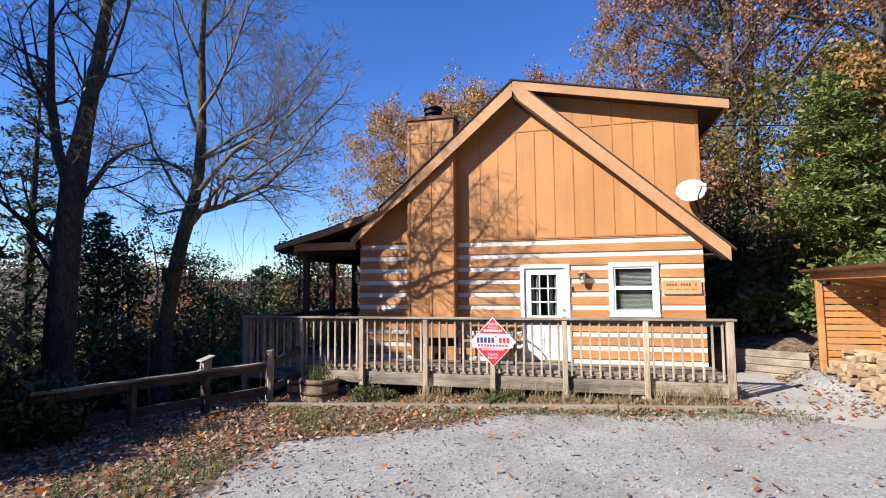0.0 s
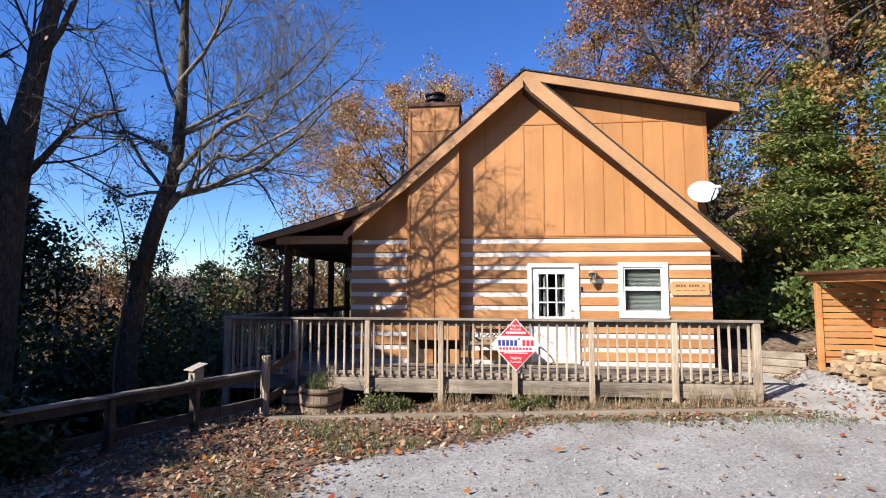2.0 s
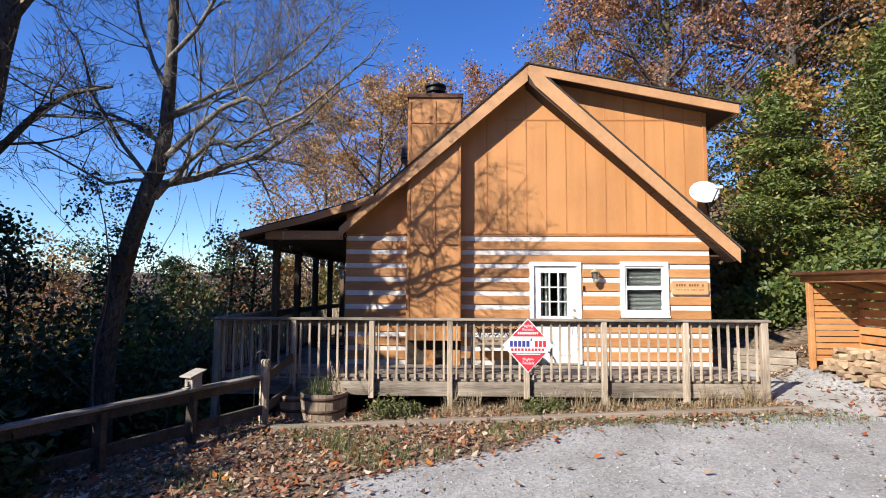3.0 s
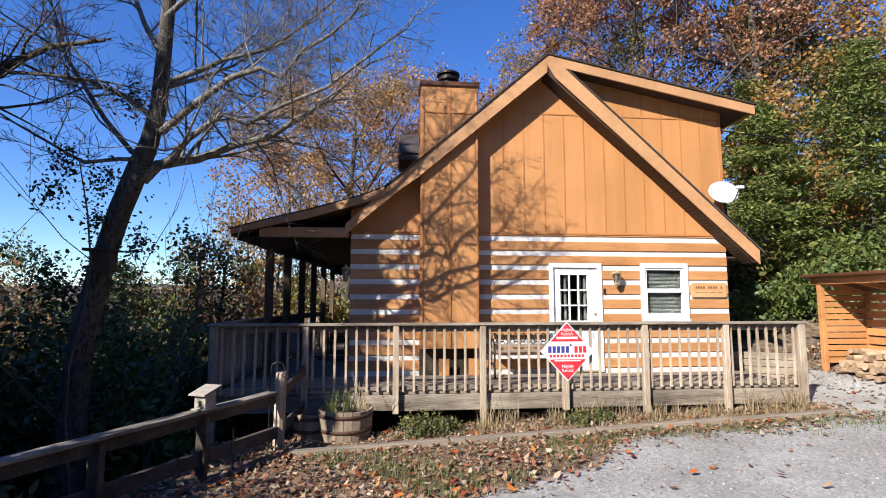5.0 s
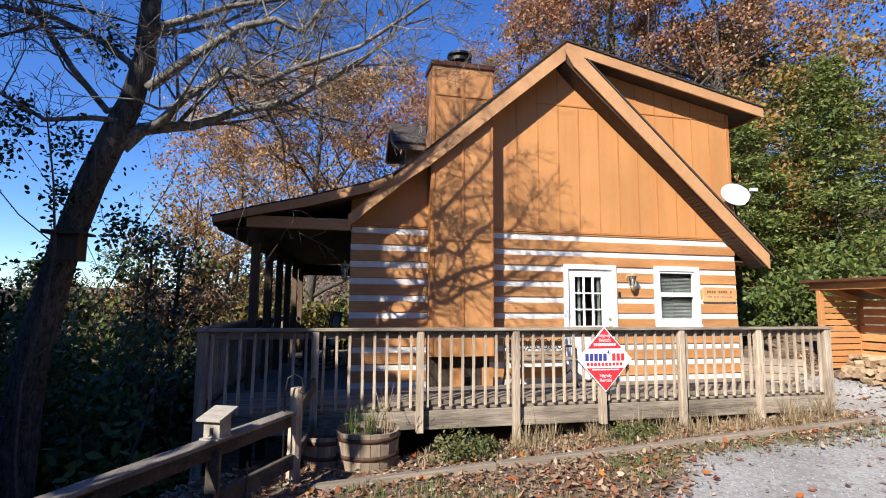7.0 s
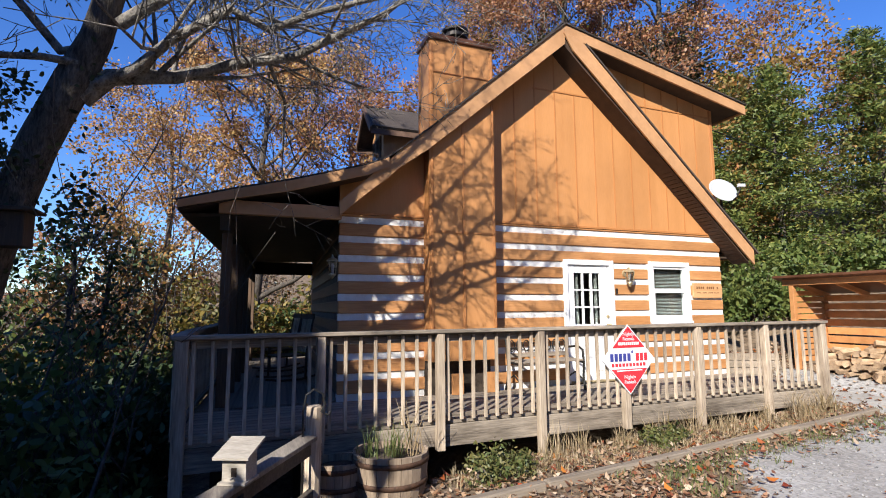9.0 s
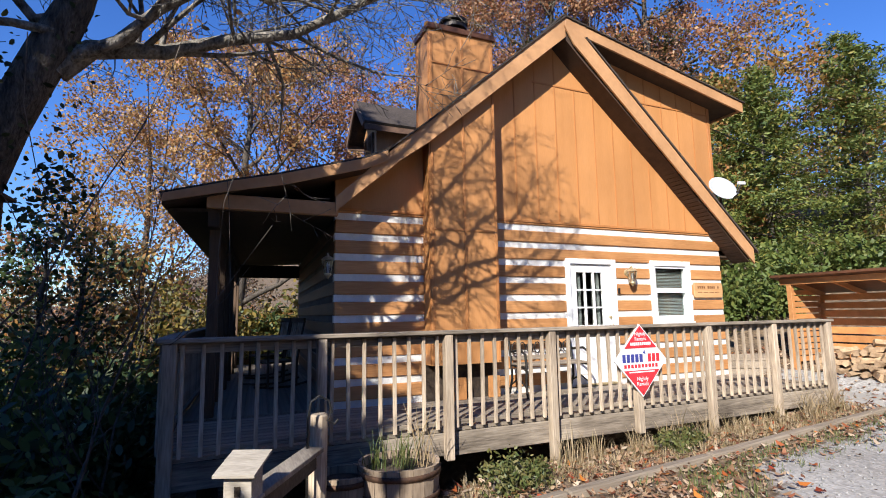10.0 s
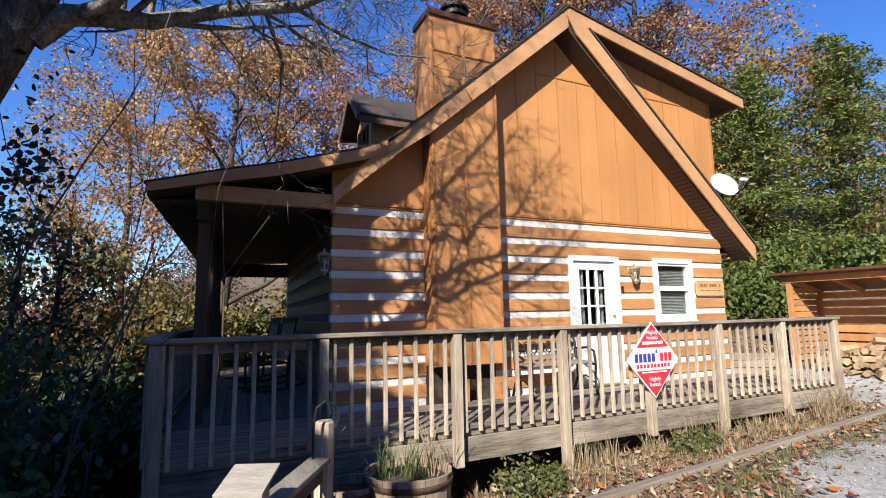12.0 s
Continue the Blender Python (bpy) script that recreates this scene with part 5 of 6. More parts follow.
# unseen woods added behind the drive to cut sky light, open towards the sun
BACKWOOD = leaf_material("back_woods", [(0.03, 0.04, 0.018), (0.07, 0.06, 0.03), (0.12, 0.075, 0.035), (0.05, 0.05, 0.025)], 0.1)
cs, sh = [], Shape()
# tall to the east, south and west; low and farther off where the sun stands
STANDS = [(84, 1.62, 3.15, 14, 21, 12, 19), (30, 4.42, 4.98, 16, 23, 6, 8.5), (34, 3.15, 4.42, 24, 30, 5, 7)]
for count, a0, a1, r0, r1, h0, h1 in STANDS:
    for i in range(count):
        a, r, h = g.uniform(a0, a1), g.uniform(r0, r1), g.uniform(h0, h1)
        x, y = -2 + r * math.sin(a), 4 + r * math.cos(a)
        z = ground_z(x, y)
        sh.tube([(x, y, z - 0.3), (x + g.normal() * 0.3, y, z + h * 0.5), (x + g.normal() * 0.5, y, z + h)], [0.2, 0.14, 0.03], 7, caps=False)
        for j in range(900):
            u = g.uniform(0.04, 1.0)
            w = 2.2 * (1.15 - u) + 0.6
            q = g.uniform(0, 6.28), w * math.sqrt(g.uniform())
            cs.append((x + math.cos(q[0]) * q[1], y + math.sin(q[0]) * q[1], z + h * u))
v, f = leaves(cs, 0.42, 0, 1.4)
back = thing("back_woods", (0, -12, 0), "unseen mixed woods added to hold back sky light", "woods", kind="stuff")
part("trunks", sh, BARK, back)
ob = new("foliage", leaf_mesh("foliage", v, f, BACKWOOD, ORIGIN[back]))
ob.parent = back

# ---------------------------------------------------------------- yard
walk_me = Shape().slab([(2.30, 9.02), (2.30, 10.62), (2.9, 11.6), (3.45, 11.4), (3.42, 10.5), (3.62, 9.5), (3.95, 8.2), (4.2, 7.5), (2.62, 7.2), (2.42, 7.9)], -0.3, 0.025)
for i, v in enumerate(walk_me.v):
    walk_me.v[i] = (v[0], v[1], v[2] + 0.012 * (v[0] - 2.3) + 0.03 * max(0, v[1] - 9.5) - 0.07 * max(0, 8.3 - v[1]))
single("concrete_walk", walk_me, CONCRETE, (3, 9, 0), "pale concrete walk leading to the end of the deck", "path", kind="structure", bevel=0.01)

me_t = unit_box("landscape_timber", TIMBER, 0.012, 1.0, 0.10, 0.12)
a, b = Vector((-5.36, 7.93)), Vector((2.35, 8.50))
for i in range(4):
    p, q = a.lerp(b, i / 4), a.lerp(b, (i + 1) / 4)
    c = (p + q) / 2
    ob = new("edging_timber", me_t)
    ob.location, ob.scale = (c.x, c.y, ground_z(c.x, c.y) + 0.012), ((q - p).length - 0.01, 1, 1)
    ob.rotation_euler = (0, -math.atan2(ground_z(q.x, q.y) - ground_z(p.x, p.y), (q - p).length), math.atan2(q.y - p.y, q.x - p.x) + random.uniform(-0.006, 0.006))
    tagged(ob, "weathered grey landscape timber edging the planting bed", "timber", "edging timbers")

wall = thing("retaining_wall", (3.3, 11.7, 0.0), "low retaining wall of stacked weathered timbers against the bank", "wall")
for i in range(4):
    part("timber", Shape().beam((2.45, 12.25 + 0.015 * i, 0.03 + 0.145 * i), (4.08, 11.08 + 0.015 * i, 0.05 + 0.145 * i), 0.14, 0.138), TIMBER, wall, bevel=0.012)

# ---------------------------------------------------------------- fence
fence = thing("fence", (-6.2, 7.0, -0.3), "low weathered board fence with a flat cap along the drop", "fence")
FA, FB = Vector((-5.54, 8.20)), Vector((-7.30, 5.40))
FDIR = (FB - FA).normalized()


def fence_point(s, z):
    p = FA + FDIR * s
    return (p.x, p.y, z)


FLEN = (FB - FA).length
part("cap_board", Shape().beam(fence_point(0.05, 0.50), fence_point(FLEN, 0.42), 0.145, 0.036), CAPGREY, fence, bevel=0.005)
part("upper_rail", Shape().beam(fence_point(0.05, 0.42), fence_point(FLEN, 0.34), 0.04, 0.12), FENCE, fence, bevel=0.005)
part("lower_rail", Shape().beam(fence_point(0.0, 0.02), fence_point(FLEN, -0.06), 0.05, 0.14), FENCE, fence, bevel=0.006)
for s in (1.05, 2.1, 3.1):
    x, y, z = fence_point(s, 0)
    part("fence_post", Shape().box(x - 0.05, x + 0.05, y - 0.05, y + 0.05, ground_z(x, y) - 0.4, 0.40), FENCE, fence, bevel=0.006)
# tall corner post, split and a little out of plumb
sh = Shape()
sh.tube([(-5.53, 8.27, -0.5), (-5.525, 8.265, 0.1), (-5.52, 8.26, 0.45), (-5.515, 8.26, 0.715), (-5.515, 8.26, 0.727)], [0.072, 0.07, 0.068, 0.066, 0.055], 9)
part("corner_post", sh, DECK_UP, fence, "pale round corner post")
part("slanting_rail", Shape().beam((-5.50, 8.24, 0.46), (-5.36, 9.0, 0.66), 0.04, 0.13), FENCE, fence, bevel=0.005)
part("low_slanting_rail", Shape().beam((-5.48, 8.28, 0.05), (-5.36, 9.0, 0.18), 0.04, 0.13), FENCE, fence, bevel=0.005)
part("stake", Shape().tube([(-5.86, 7.62, -0.6), (-5.88, 7.60, 0.22)], [0.012, 0.009], 6), TWIG, fence)
hook = thing("garden_hook", (-5.62, 8.12, -0.3), "black wrought-iron garden hook beside the corner post", "hook")
part("stem", Shape().tube([(-5.62, 8.13, -0.4), (-5.62, 8.13, 0.72), (-5.60, 8.13, 0.84), (-5.54, 8.13, 0.88), (-5.47, 8.13, 0.84), (-5.45, 8.13, 0.76), (-5.48, 8.13, 0.70), (-5.43, 8.13, 0.67), (-5.40, 8.13, 0.70)], [0.008] * 9, 6), IRON, hook)


def birdhouse():
    root = thing("birdhouse", (-6.08, 7.29, 0.495), "small grey wooden birdhouse on the fence cap", "birdhouse")
    w, d, h = 0.10, 0.09, 0.19
    # entrance is not cut: a dark plate on the front paints its shade
    part_list = [("body", Shape().box(-w, w, -d, d, 0.018, h), BIRD), ("floor", Shape().box(-w - 0.015, w + 0.015, -d - 0.045, d + 0.01, 0.0, 0.018), BIRD),
                 ("hole_shade", Shape().box(-0.022, 0.022, -d - 0.004, -d, 0.05, 0.115), SOIL_SHADE), ("perch", Shape().tube([(0, -d - 0.05, 0.045), (0, -d, 0.045)], [0.006, 0.006], 6), BIRD)]
    roof = Shape()
    roof.v = [(-0.15, -0.155, 0.185), (0.15, -0.155, 0.185), (0.15, 0.14, 0.275), (-0.15, 0.14, 0.275), (-0.15, -0.155, 0.203), (0.15, -0.155, 0.203), (0.15, 0.14, 0.293), (-0.15, 0.14, 0.293)]
    roof.f = [[3, 2, 1, 0], [4, 5, 6, 7], [0, 1, 5, 4], [1, 2, 6, 5], [2, 3, 7, 6], [3, 0, 4, 7]]
    cheeks = Shape()
    for s in (-1, 1):
        x0, x1 = sorted((s * w, s * (w - 0.014)))
        k0 = len(cheeks.v)
        cheeks.v += [(x, y, z) for x in (x0, x1) for y, z in ((-d, h), (d, h), (d, h + 0.064), (-d, h + 0.008))]
        cheeks.f += [[k0 + i for i in q] for q in ((0, 3, 2, 1), (4, 5, 6, 7), (0, 1, 5, 4), (1, 2, 6, 5), (2, 3, 7, 6), (3, 0, 4, 7))]
    part_list += [("roof", roof, BIRD), ("gable_cheeks", cheeks, BIRD)]
    for name, s, m in part_list:
        s.v = [(x - 6.08, y + 7.29, z + 0.495) for x, y, z in s.v]
        part(name, s, m, root)
    root.rotation_euler = (0.0, -0.02, radians(-28))
    root.scale = (0.75, 0.75, 0.8)


birdhouse()
box = thing("nest_box", (-7.62, 8.10, 2.05), "dark wooden nest box mounted on the leaning trunk", "nest box")
part("body", Shape().box(-7.73, -7.50, 8.03, 8.22, 1.96, 2.20), DARK_SHADE_WOOD, box, bevel=0.005)
part("roof", Shape().prism([(-7.79, 2.20), (-7.44, 2.20), (-7.44, 2.222), (-7.79, 2.235)], 7.98, 8.24), DARK_SHADE_WOOD, box, bevel=0.004)
# dark disc painted as the shaded opening
part("hole_shade", Shape().tube([(-7.615, 8.026, 2.10), (-7.615, 8.036, 2.10)], [0.025, 0.025], 12), SOIL_SHADE, box)


def barrel(cx, cy, top, r, h):
    root = thing("barrel_planter", (cx, cy, top - h), "half wine barrel planter of grey staves with rusty hoops", "planter")
    n = 20
    prof = ((0.86, 0), (0.94, 0.35), (0.985, 0.7), (1.0, 1.0))
    for i in range(n):
        a0, a1 = 2 * math.pi * (i + 0.03) / n, 2 * math.pi * (i + 0.97) / n
        s = Shape()
        for k, u in prof:
            for a, rr in ((a0, r * k), (a1, r * k), (a1, r * k - 0.028), (a0, r * k - 0.028)):
                s.v.append((cx + math.cos(a) * rr, cy + math.sin(a) * rr, top - h + h * u + (0.006 * math.sin(i * 7.3) if u == 1 else 0)))
        for j in range(3):
            b = j * 4
            s.f += [[b, b + 1, b + 5, b + 4], [b + 1, b + 2, b + 6, b + 5], [b + 2, b + 3, b + 7, b + 6], [b + 3, b, b + 4, b + 7]]
        s.f += [[3, 2, 1, 0], [12, 13, 14, 15]]
        part("stave", s, STAVE, root)
    for u, k in ((0.10, 0.895), (0.46, 0.968), (0.86, 1.005)):
        s = Shape()
        for dz, dr in ((-0.022, 0.0), (-0.022, 0.006), (0.022, 0.008), (0.022, 0.0)):
            for j in range(32):
                t = 2 * math.pi * j / 32
                s.v.append((cx + math.cos(t) * (r * k + dr), cy + math.sin(t) * (r * k + dr), top - h + h * u + dz))
        for q in range(3):
            s.f += [[q * 32 + j, q * 32 + (j + 1) % 32, q * 32 + 32 + (j + 1) % 32, q * 32 + 32 + j] for j in range(32)]
        part("hoop", s, HOOP, root, "rusty iron hoop", smooth=True)
    part("soil", Shape().turned((cx, cy, top - 0.09), [(r * 0.955, 0), (r * 0.9, 0.02), (0.02, 0.035)], 20), SOIL_SHADE, root)
    return root


barrel(-4.75, 8.66, 0.20, 0.355, 0.46)
barrel(-5.22, 8.78, 0.13, 0.24, 0.40)


def blades(centres, length, mat, spread, g, width=0.008):
    """Grass blades bent outwards, as one mesh's arrays."""
    vs, fs = [], []
    for (x, y, z), n, ln in centres:
        for _ in range(n):
            a = g.uniform(0, 6.28)
            out, l = g.uniform(0.05, spread), ln * g.uniform(0.5, 1.15)
            bx, by = x + g.normal() * 0.05, y + g.normal() * 0.05
            dx, dy = math.cos(a) * out * l, math.sin(a) * out * l
            px, py = -math.sin(a) * width / 2, math.cos(a) * width / 2
            k = len(vs)
            vs += [(bx - px, by - py, z), (bx + px, by + py, z), (bx + dx * 0.4 + px * 0.8, by + dy * 0.4 + py * 0.8, z + l * 0.6),
                   (bx + dx * 0.4 - px * 0.8, by + dy * 0.4 - py * 0.8, z + l * 0.6), (bx + dx, by + dy, z + l * 0.95)]
            fs += [[k, k + 1, k + 2, k + 3], [k + 3, k + 2, k + 4]]
    s = Shape()
    s.v, s.f = vs, fs
    return s


STRAW = leaf_material("dry_grass", [(0.26, 0.20, 0.12), (0.40, 0.32, 0.20), (0.33, 0.24, 0.13), (0.20, 0.17, 0.08)], 0.2)
GREENBLADE = leaf_material("green_grass", [(0.07, 0.10, 0.03), (0.13, 0.17, 0.05), (0.20, 0.20, 0.07)], 0.25)
g = np.random.default_rng(12)
ob = single("planter_grass", blades([((-4.72, 8.62, 0.13), 60, 0.34), ((-4.9, 8.72, 0.13), 40, 0.3)], 0.3, None, 0.7, g), GREENBLADE, (-4.75, 8.66, 0.13), "tuft of green ornamental grass in the barrel", "grass")
stalks = thing("dry_plant", (-4.55, 8.6, 0.11), "pale dry plant stalks in the barrel", "dry plant")
for i in range(12):
    a, ln = g.uniform(0, 6.28), g.uniform(0.3, 0.62)
    x, y = -4.55 + g.normal() * 0.05, 8.6 + g.normal() * 0.05
    dx, dy = math.cos(a) * ln * 0.3, math.sin(a) * ln * 0.3
    part("stalk", Shape().tube([(x, y, 0.1), (x + dx * 0.4, y + dy * 0.4, 0.1 + ln * 0.6), (x + dx, y + dy, 0.1 + ln)], [0.005, 0.004, 0.002], 5), STRAW, stalks)
BEDLEAF = leaf_material("bed_leaves", [(0.05, 0.075, 0.02), (0.11, 0.13, 0.035), (0.17, 0.15, 0.05), (0.08, 0.09, 0.03)], 0.2)
# dry clumps along the front of the deck
clumps = []
for i in range(60):
    x = -3.2 + i * 0.092 + g.uniform(-0.12, 0.12)
    y = 8.90 - abs(g.normal()) * 0.13
    clumps.append(((x, y, ground_z(x, y) - 0.01), int(g.uniform(8, 34)), g.uniform(0.08, 0.30) + (0.22 if g.uniform() > 0.8 else 0)))
for i in range(900):
    x, y = g.uniform(-4.2, 2.25), g.uniform(8.35, 9.0)
    clumps.append(((x, y, ground_z(x, y) - 0.005), 6, g.uniform(0.03, 0.12)))
for i in range(1500):
    x, y = g.uniform(-5.0, 2.6), g.uniform(6.4, 8.3)
    if gravel_amount(x, y) < 0.45 and y < 7.75 + 0.08 * (x + 5.3):
        clumps.append(((x, y, ground_z(x, y) - 0.005), 4, g.uniform(0.02, 0.07)))
single("dry_grass", blades(clumps, 0.3, None, 1.1, g, 0.008), STRAW, (-0.5, 8.8, -0.05), "dry straw-coloured grass in the bed along the deck", "grass", kind="stuff")
for i, (x, y, r, h) in enumerate(((-3.75, 8.50, 0.24, 0.30), (-3.45, 8.56, 0.18, 0.20), (-1.50, 8.70, 0.13, 0.20), (-1.2, 8.72, 0.12, 0.2))):
    shrub((x, y), r, h, 500 + i, "small green creeping shrub in the planting bed", BEDLEAF, 900, 0.024, "bed_shrub", "plants in the bed", shell=0.6)


# ---------------------------------------------------------------- things on the cabin
def wall_lamp(cx, y, z, name="wall_lamp", label="ornate brass wall lantern with clear glass beside the door"):
    root = thing(name, (cx, y, z), label, "lamp", "wall lamps")
    part("backplate", Shape().tube([(cx, y, z + 0.06), (cx, y - 0.025, z + 0.06)], [0.06, 0.05], 14), BRASS, root)
    part("arm", Shape().tube([(cx, y - 0.02, z + 0.06), (cx, y - 0.07, z + 0.13), (cx, y - 0.12, z + 0.16), (cx, y - 0.12, z + 0.125)], [0.009] * 4, 7), BRASS, root)
    part("cap", Shape().turned((cx, y - 0.12, z), [(0.085, 0.075), (0.06, 0.105), (0.02, 0.125), (0.012, 0.15)], 10), BRASS, root)
    part("glass_shade", Shape().turned((cx, y - 0.12, z), [(0.045, -0.10), (0.075, 0.07)], 8), GLASS, root)
    for k in range(4):
        a = math.pi / 4 + k * math.pi / 2
        part("rib", Shape().tube([(cx + 0.047 * math.cos(a), y - 0.12 + 0.047 * math.sin(a), z - 0.10), (cx + 0.078 * math.cos(a), y - 0.12 + 0.078 * math.sin(a), z + 0.075)], [0.005, 0.005], 5), BRASS, root)
    part("base_cup", Shape().turned((cx, y - 0.12, z), [(0.01, -0.17), (0.02, -0.15), (0.05, -0.115), (0.048, -0.10)], 12), BRASS, root)
    part("candle", Shape().turned((cx, y - 0.12, z), [(0.012, -0.10), (0.012, -0.02), (0.018, 0.0), (0.004, 0.045)], 10), SIGNWHITE, root)
    return root


wall_lamp(-0.02, WALL_Y - 0.012, 2.03)
lamp2 = wall_lamp(-4.98, 10.95, 2.10, "porch_lamp", "brass lantern on the porch wall near the corner")


def letters(word, at, size, mat, parent, turn=(math.pi / 2, 0, 0), name="lettering"):
    cu = bpy.data.curves.new(name, "FONT")
    cu.body, cu.size, cu.align_x, cu.align_y, cu.extrude = word, size, "CENTER", "CENTER", 0.001
    cu.materials.append(mat)
    ob = new(name, cu)
    ob.parent = parent
    ob.location = Vector(at) - ORIGIN[parent]
    ob.rotation_euler = turn
    return ob


def diamond_sign():
    cx, y, cz, w, h = -1.585, 8.992, 0.87, 0.405, 0.43
    root = thing("rental_sign", (cx, y, cz), "red and white diamond rental sign fixed to the deck railing", "sign")
    dia = lambda k, y0, y1: Shape().prism([(cx - w * k, cz), (cx, cz - h * k), (cx + w * k, cz), (cx, cz + h * k)], y0, y1)
    part("board", dia(1.0, y, y + 0.018), SIGNWHITE, root, "white sign board")
    b = 0.145
    k = 0.955
    for s in (1, -1):
        top = cz + s * h * k
        base = cz + s * (b if s > 0 else 0.115)
        hw = w * k * (1 - abs(base - cz) / (h * k))
        part("red_field", Shape().prism([(cx - hw, base), (cx + hw, base), (cx, top)][::s], y - 0.004, y - 0.0005), RED, root, "red painted field")
    for z, half, hh in ((0.195, 0.165, 0.018), (-0.135, 0.20, 0.007)):
        for j in range(11 if hh > 0.01 else 1):
            n = 11 if hh > 0.01 else 1
            x0 = cx - half + 2 * half * j / n
            part("bar", Shape().box(x0 + 0.003, x0 + 2 * half / n - 0.005, y - 0.0065, y - 0.0045, cz + z - hh, cz + z + hh), SIGNWHITE, root)
    for i in range(9):
        x0 = cx - 0.29 + i * 0.066
        blue = i < 5
        if i != 5:
            part("logo_block", Shape().box(x0, x0 + 0.048, y - 0.004, y - 0.0005, cz - 0.02, cz + 0.075), BLUE if blue else RED, root)
    part("logo_swoosh", Shape().prism([(cx + 0.03, cz + 0.085), (cx + 0.07, cz + 0.07), (cx + 0.055, cz + 0.12)], y - 0.004, y - 0.0005), BLUE, root)
    for i in range(10):
        x0 = cx - 0.27 + i * 0.054
        part("bar", Shape().box(x0, x0 + 0.036, y - 0.004, y - 0.0005, cz - 0.085, cz - 0.045), RED, root)
    for z, t in ((0.312, "Nightly"), (0.252, "Rentals"), (-0.215, "Nightly"), (-0.275, "Rentals")):
        letters(t, (cx, y - 0.0055, cz + z), 0.062, SIGNWHITE, root)
    for z in (h * 0.86, -h * 0.86):
        part("screw", Shape().tube([(cx, y - 0.009, cz + z), (cx, y, cz + z)], [0.006, 0.007], 8), METAL, root)


diamond_sign()


def plaque():
    root = thing("name_plaque", (1.84, WALL_Y - 0.05, 1.80), "routed wooden name plaque hung on the log wall", "sign")
    part("board", Shape().prism([(1.49, 1.69), (1.51, 1.67), (2.18, 1.67), (2.20, 1.69), (2.20, 1.92), (2.18, 1.94), (1.51, 1.94), (1.49, 1.92)], WALL_Y - 0.045, WALL_Y - 0.013), PLAQUE, root, bevel=0.006)
    for z, n, h in ((1.855, 11, 0.022), (1.765, 19, 0.009)):
        for j in range(n):
            if j % 5 == 4:
                continue
            x0 = 1.57 + 0.55 * j / n
            part("carved_bar", Shape().box(x0, x0 + 0.55 / n * 0.72, WALL_Y - 0.0475, WALL_Y - 0.0455, z - h, z + h), CARVED, root)


plaque()
single("door_bell", Shape().box(-0.235, -0.195, WALL_Y - 0.035, WALL_Y - 0.012, 1.74, 1.83), METAL, (-0.215, WALL_Y - 0.02, 1.78), "small dark door bell box beside the frame", "bell", bevel=0.004)


def dish():
    c = Vector((2.03, 10.48, 3.61))
    root = thing("satellite_dish", (2.2, 10.6, 3.0), "white satellite dish mounted on the roof edge", "satellite dish")
    face = Vector((-0.22, -0.86, 0.42)).normalized()
    u = face.cross(Vector((0, 0, 1))).normalized()
    v = u.cross(face)
    s = Shape()
    rings = 7
    for back in (0, 1):
        for i in range(rings + 1):
            r = i / rings
            for j in range(28):
                a = 2 * math.pi * j / 28
                p = c + u * (0.265 * r * math.cos(a)) + v * (0.25 * r * math.sin(a)) + face * (0.065 * r * r - 0.012 * back)
                s.v.append(tuple(p))
    per = (rings + 1) * 28
    for back in (0, 1):
        for i in range(rings):
            for j in range(28):
                k = back * per + i * 28 + j
                q = back * per + i * 28 + (j + 1) % 28
                s.f.append([k, q, q + 28, k + 28] if back else [k, k + 28, q + 28, q])
    for j in range(28):
        k, q = rings * 28 + j, rings * 28 + (j + 1) % 28
        s.f.append([k, k + per, q + per, q])
    part("reflector", s, DISHPAINT, root, smooth=True)
    low = c - v * 0.22 - u * 0.12 + face * 0.05
    horn = c + face * 0.27 - u * 0.20 - v * 0.06
    part("arm", Shape().tube([low, low + face * 0.12 - v * 0.01, horn], [0.013, 0.012, 0.012], 8), METAL, root)
    part("receiver", Shape().beam(horn - u * 0.07, horn + u * 0.07, 0.05, 0.06), DISHPAINT, root, "white receiver head", bevel=0.008)
    part("mast", Shape().tube([(2.2, 10.62, rake_top(2.2) + 0.03), (2.16, 10.60, 3.35), tuple(c - face * 0.03)], [0.022, 0.022, 0.022], 10), METAL, root)
    part("foot", Shape().beam((2.14, 10.62, rake_top(2.14) + 0.055), (2.28, 10.62, rake_top(2.28) + 0.055), 0.12, 0.012), METAL, root)


dish()
cable = Shape()
pts = [Vector((2.28, 10.9, 5.0)).lerp(Vector((24.0, 16.0, 8.4)), i / 14) - Vector((0, 0, 1.1 * math.sin(math.pi * i / 14))) for i in range(15)]
single("power_cable", cable.tube(pts, [0.012] * 15, 5), IRON, (2.28, 10.9, 5.0), "thin black overhead cable running from the eave", "cable")


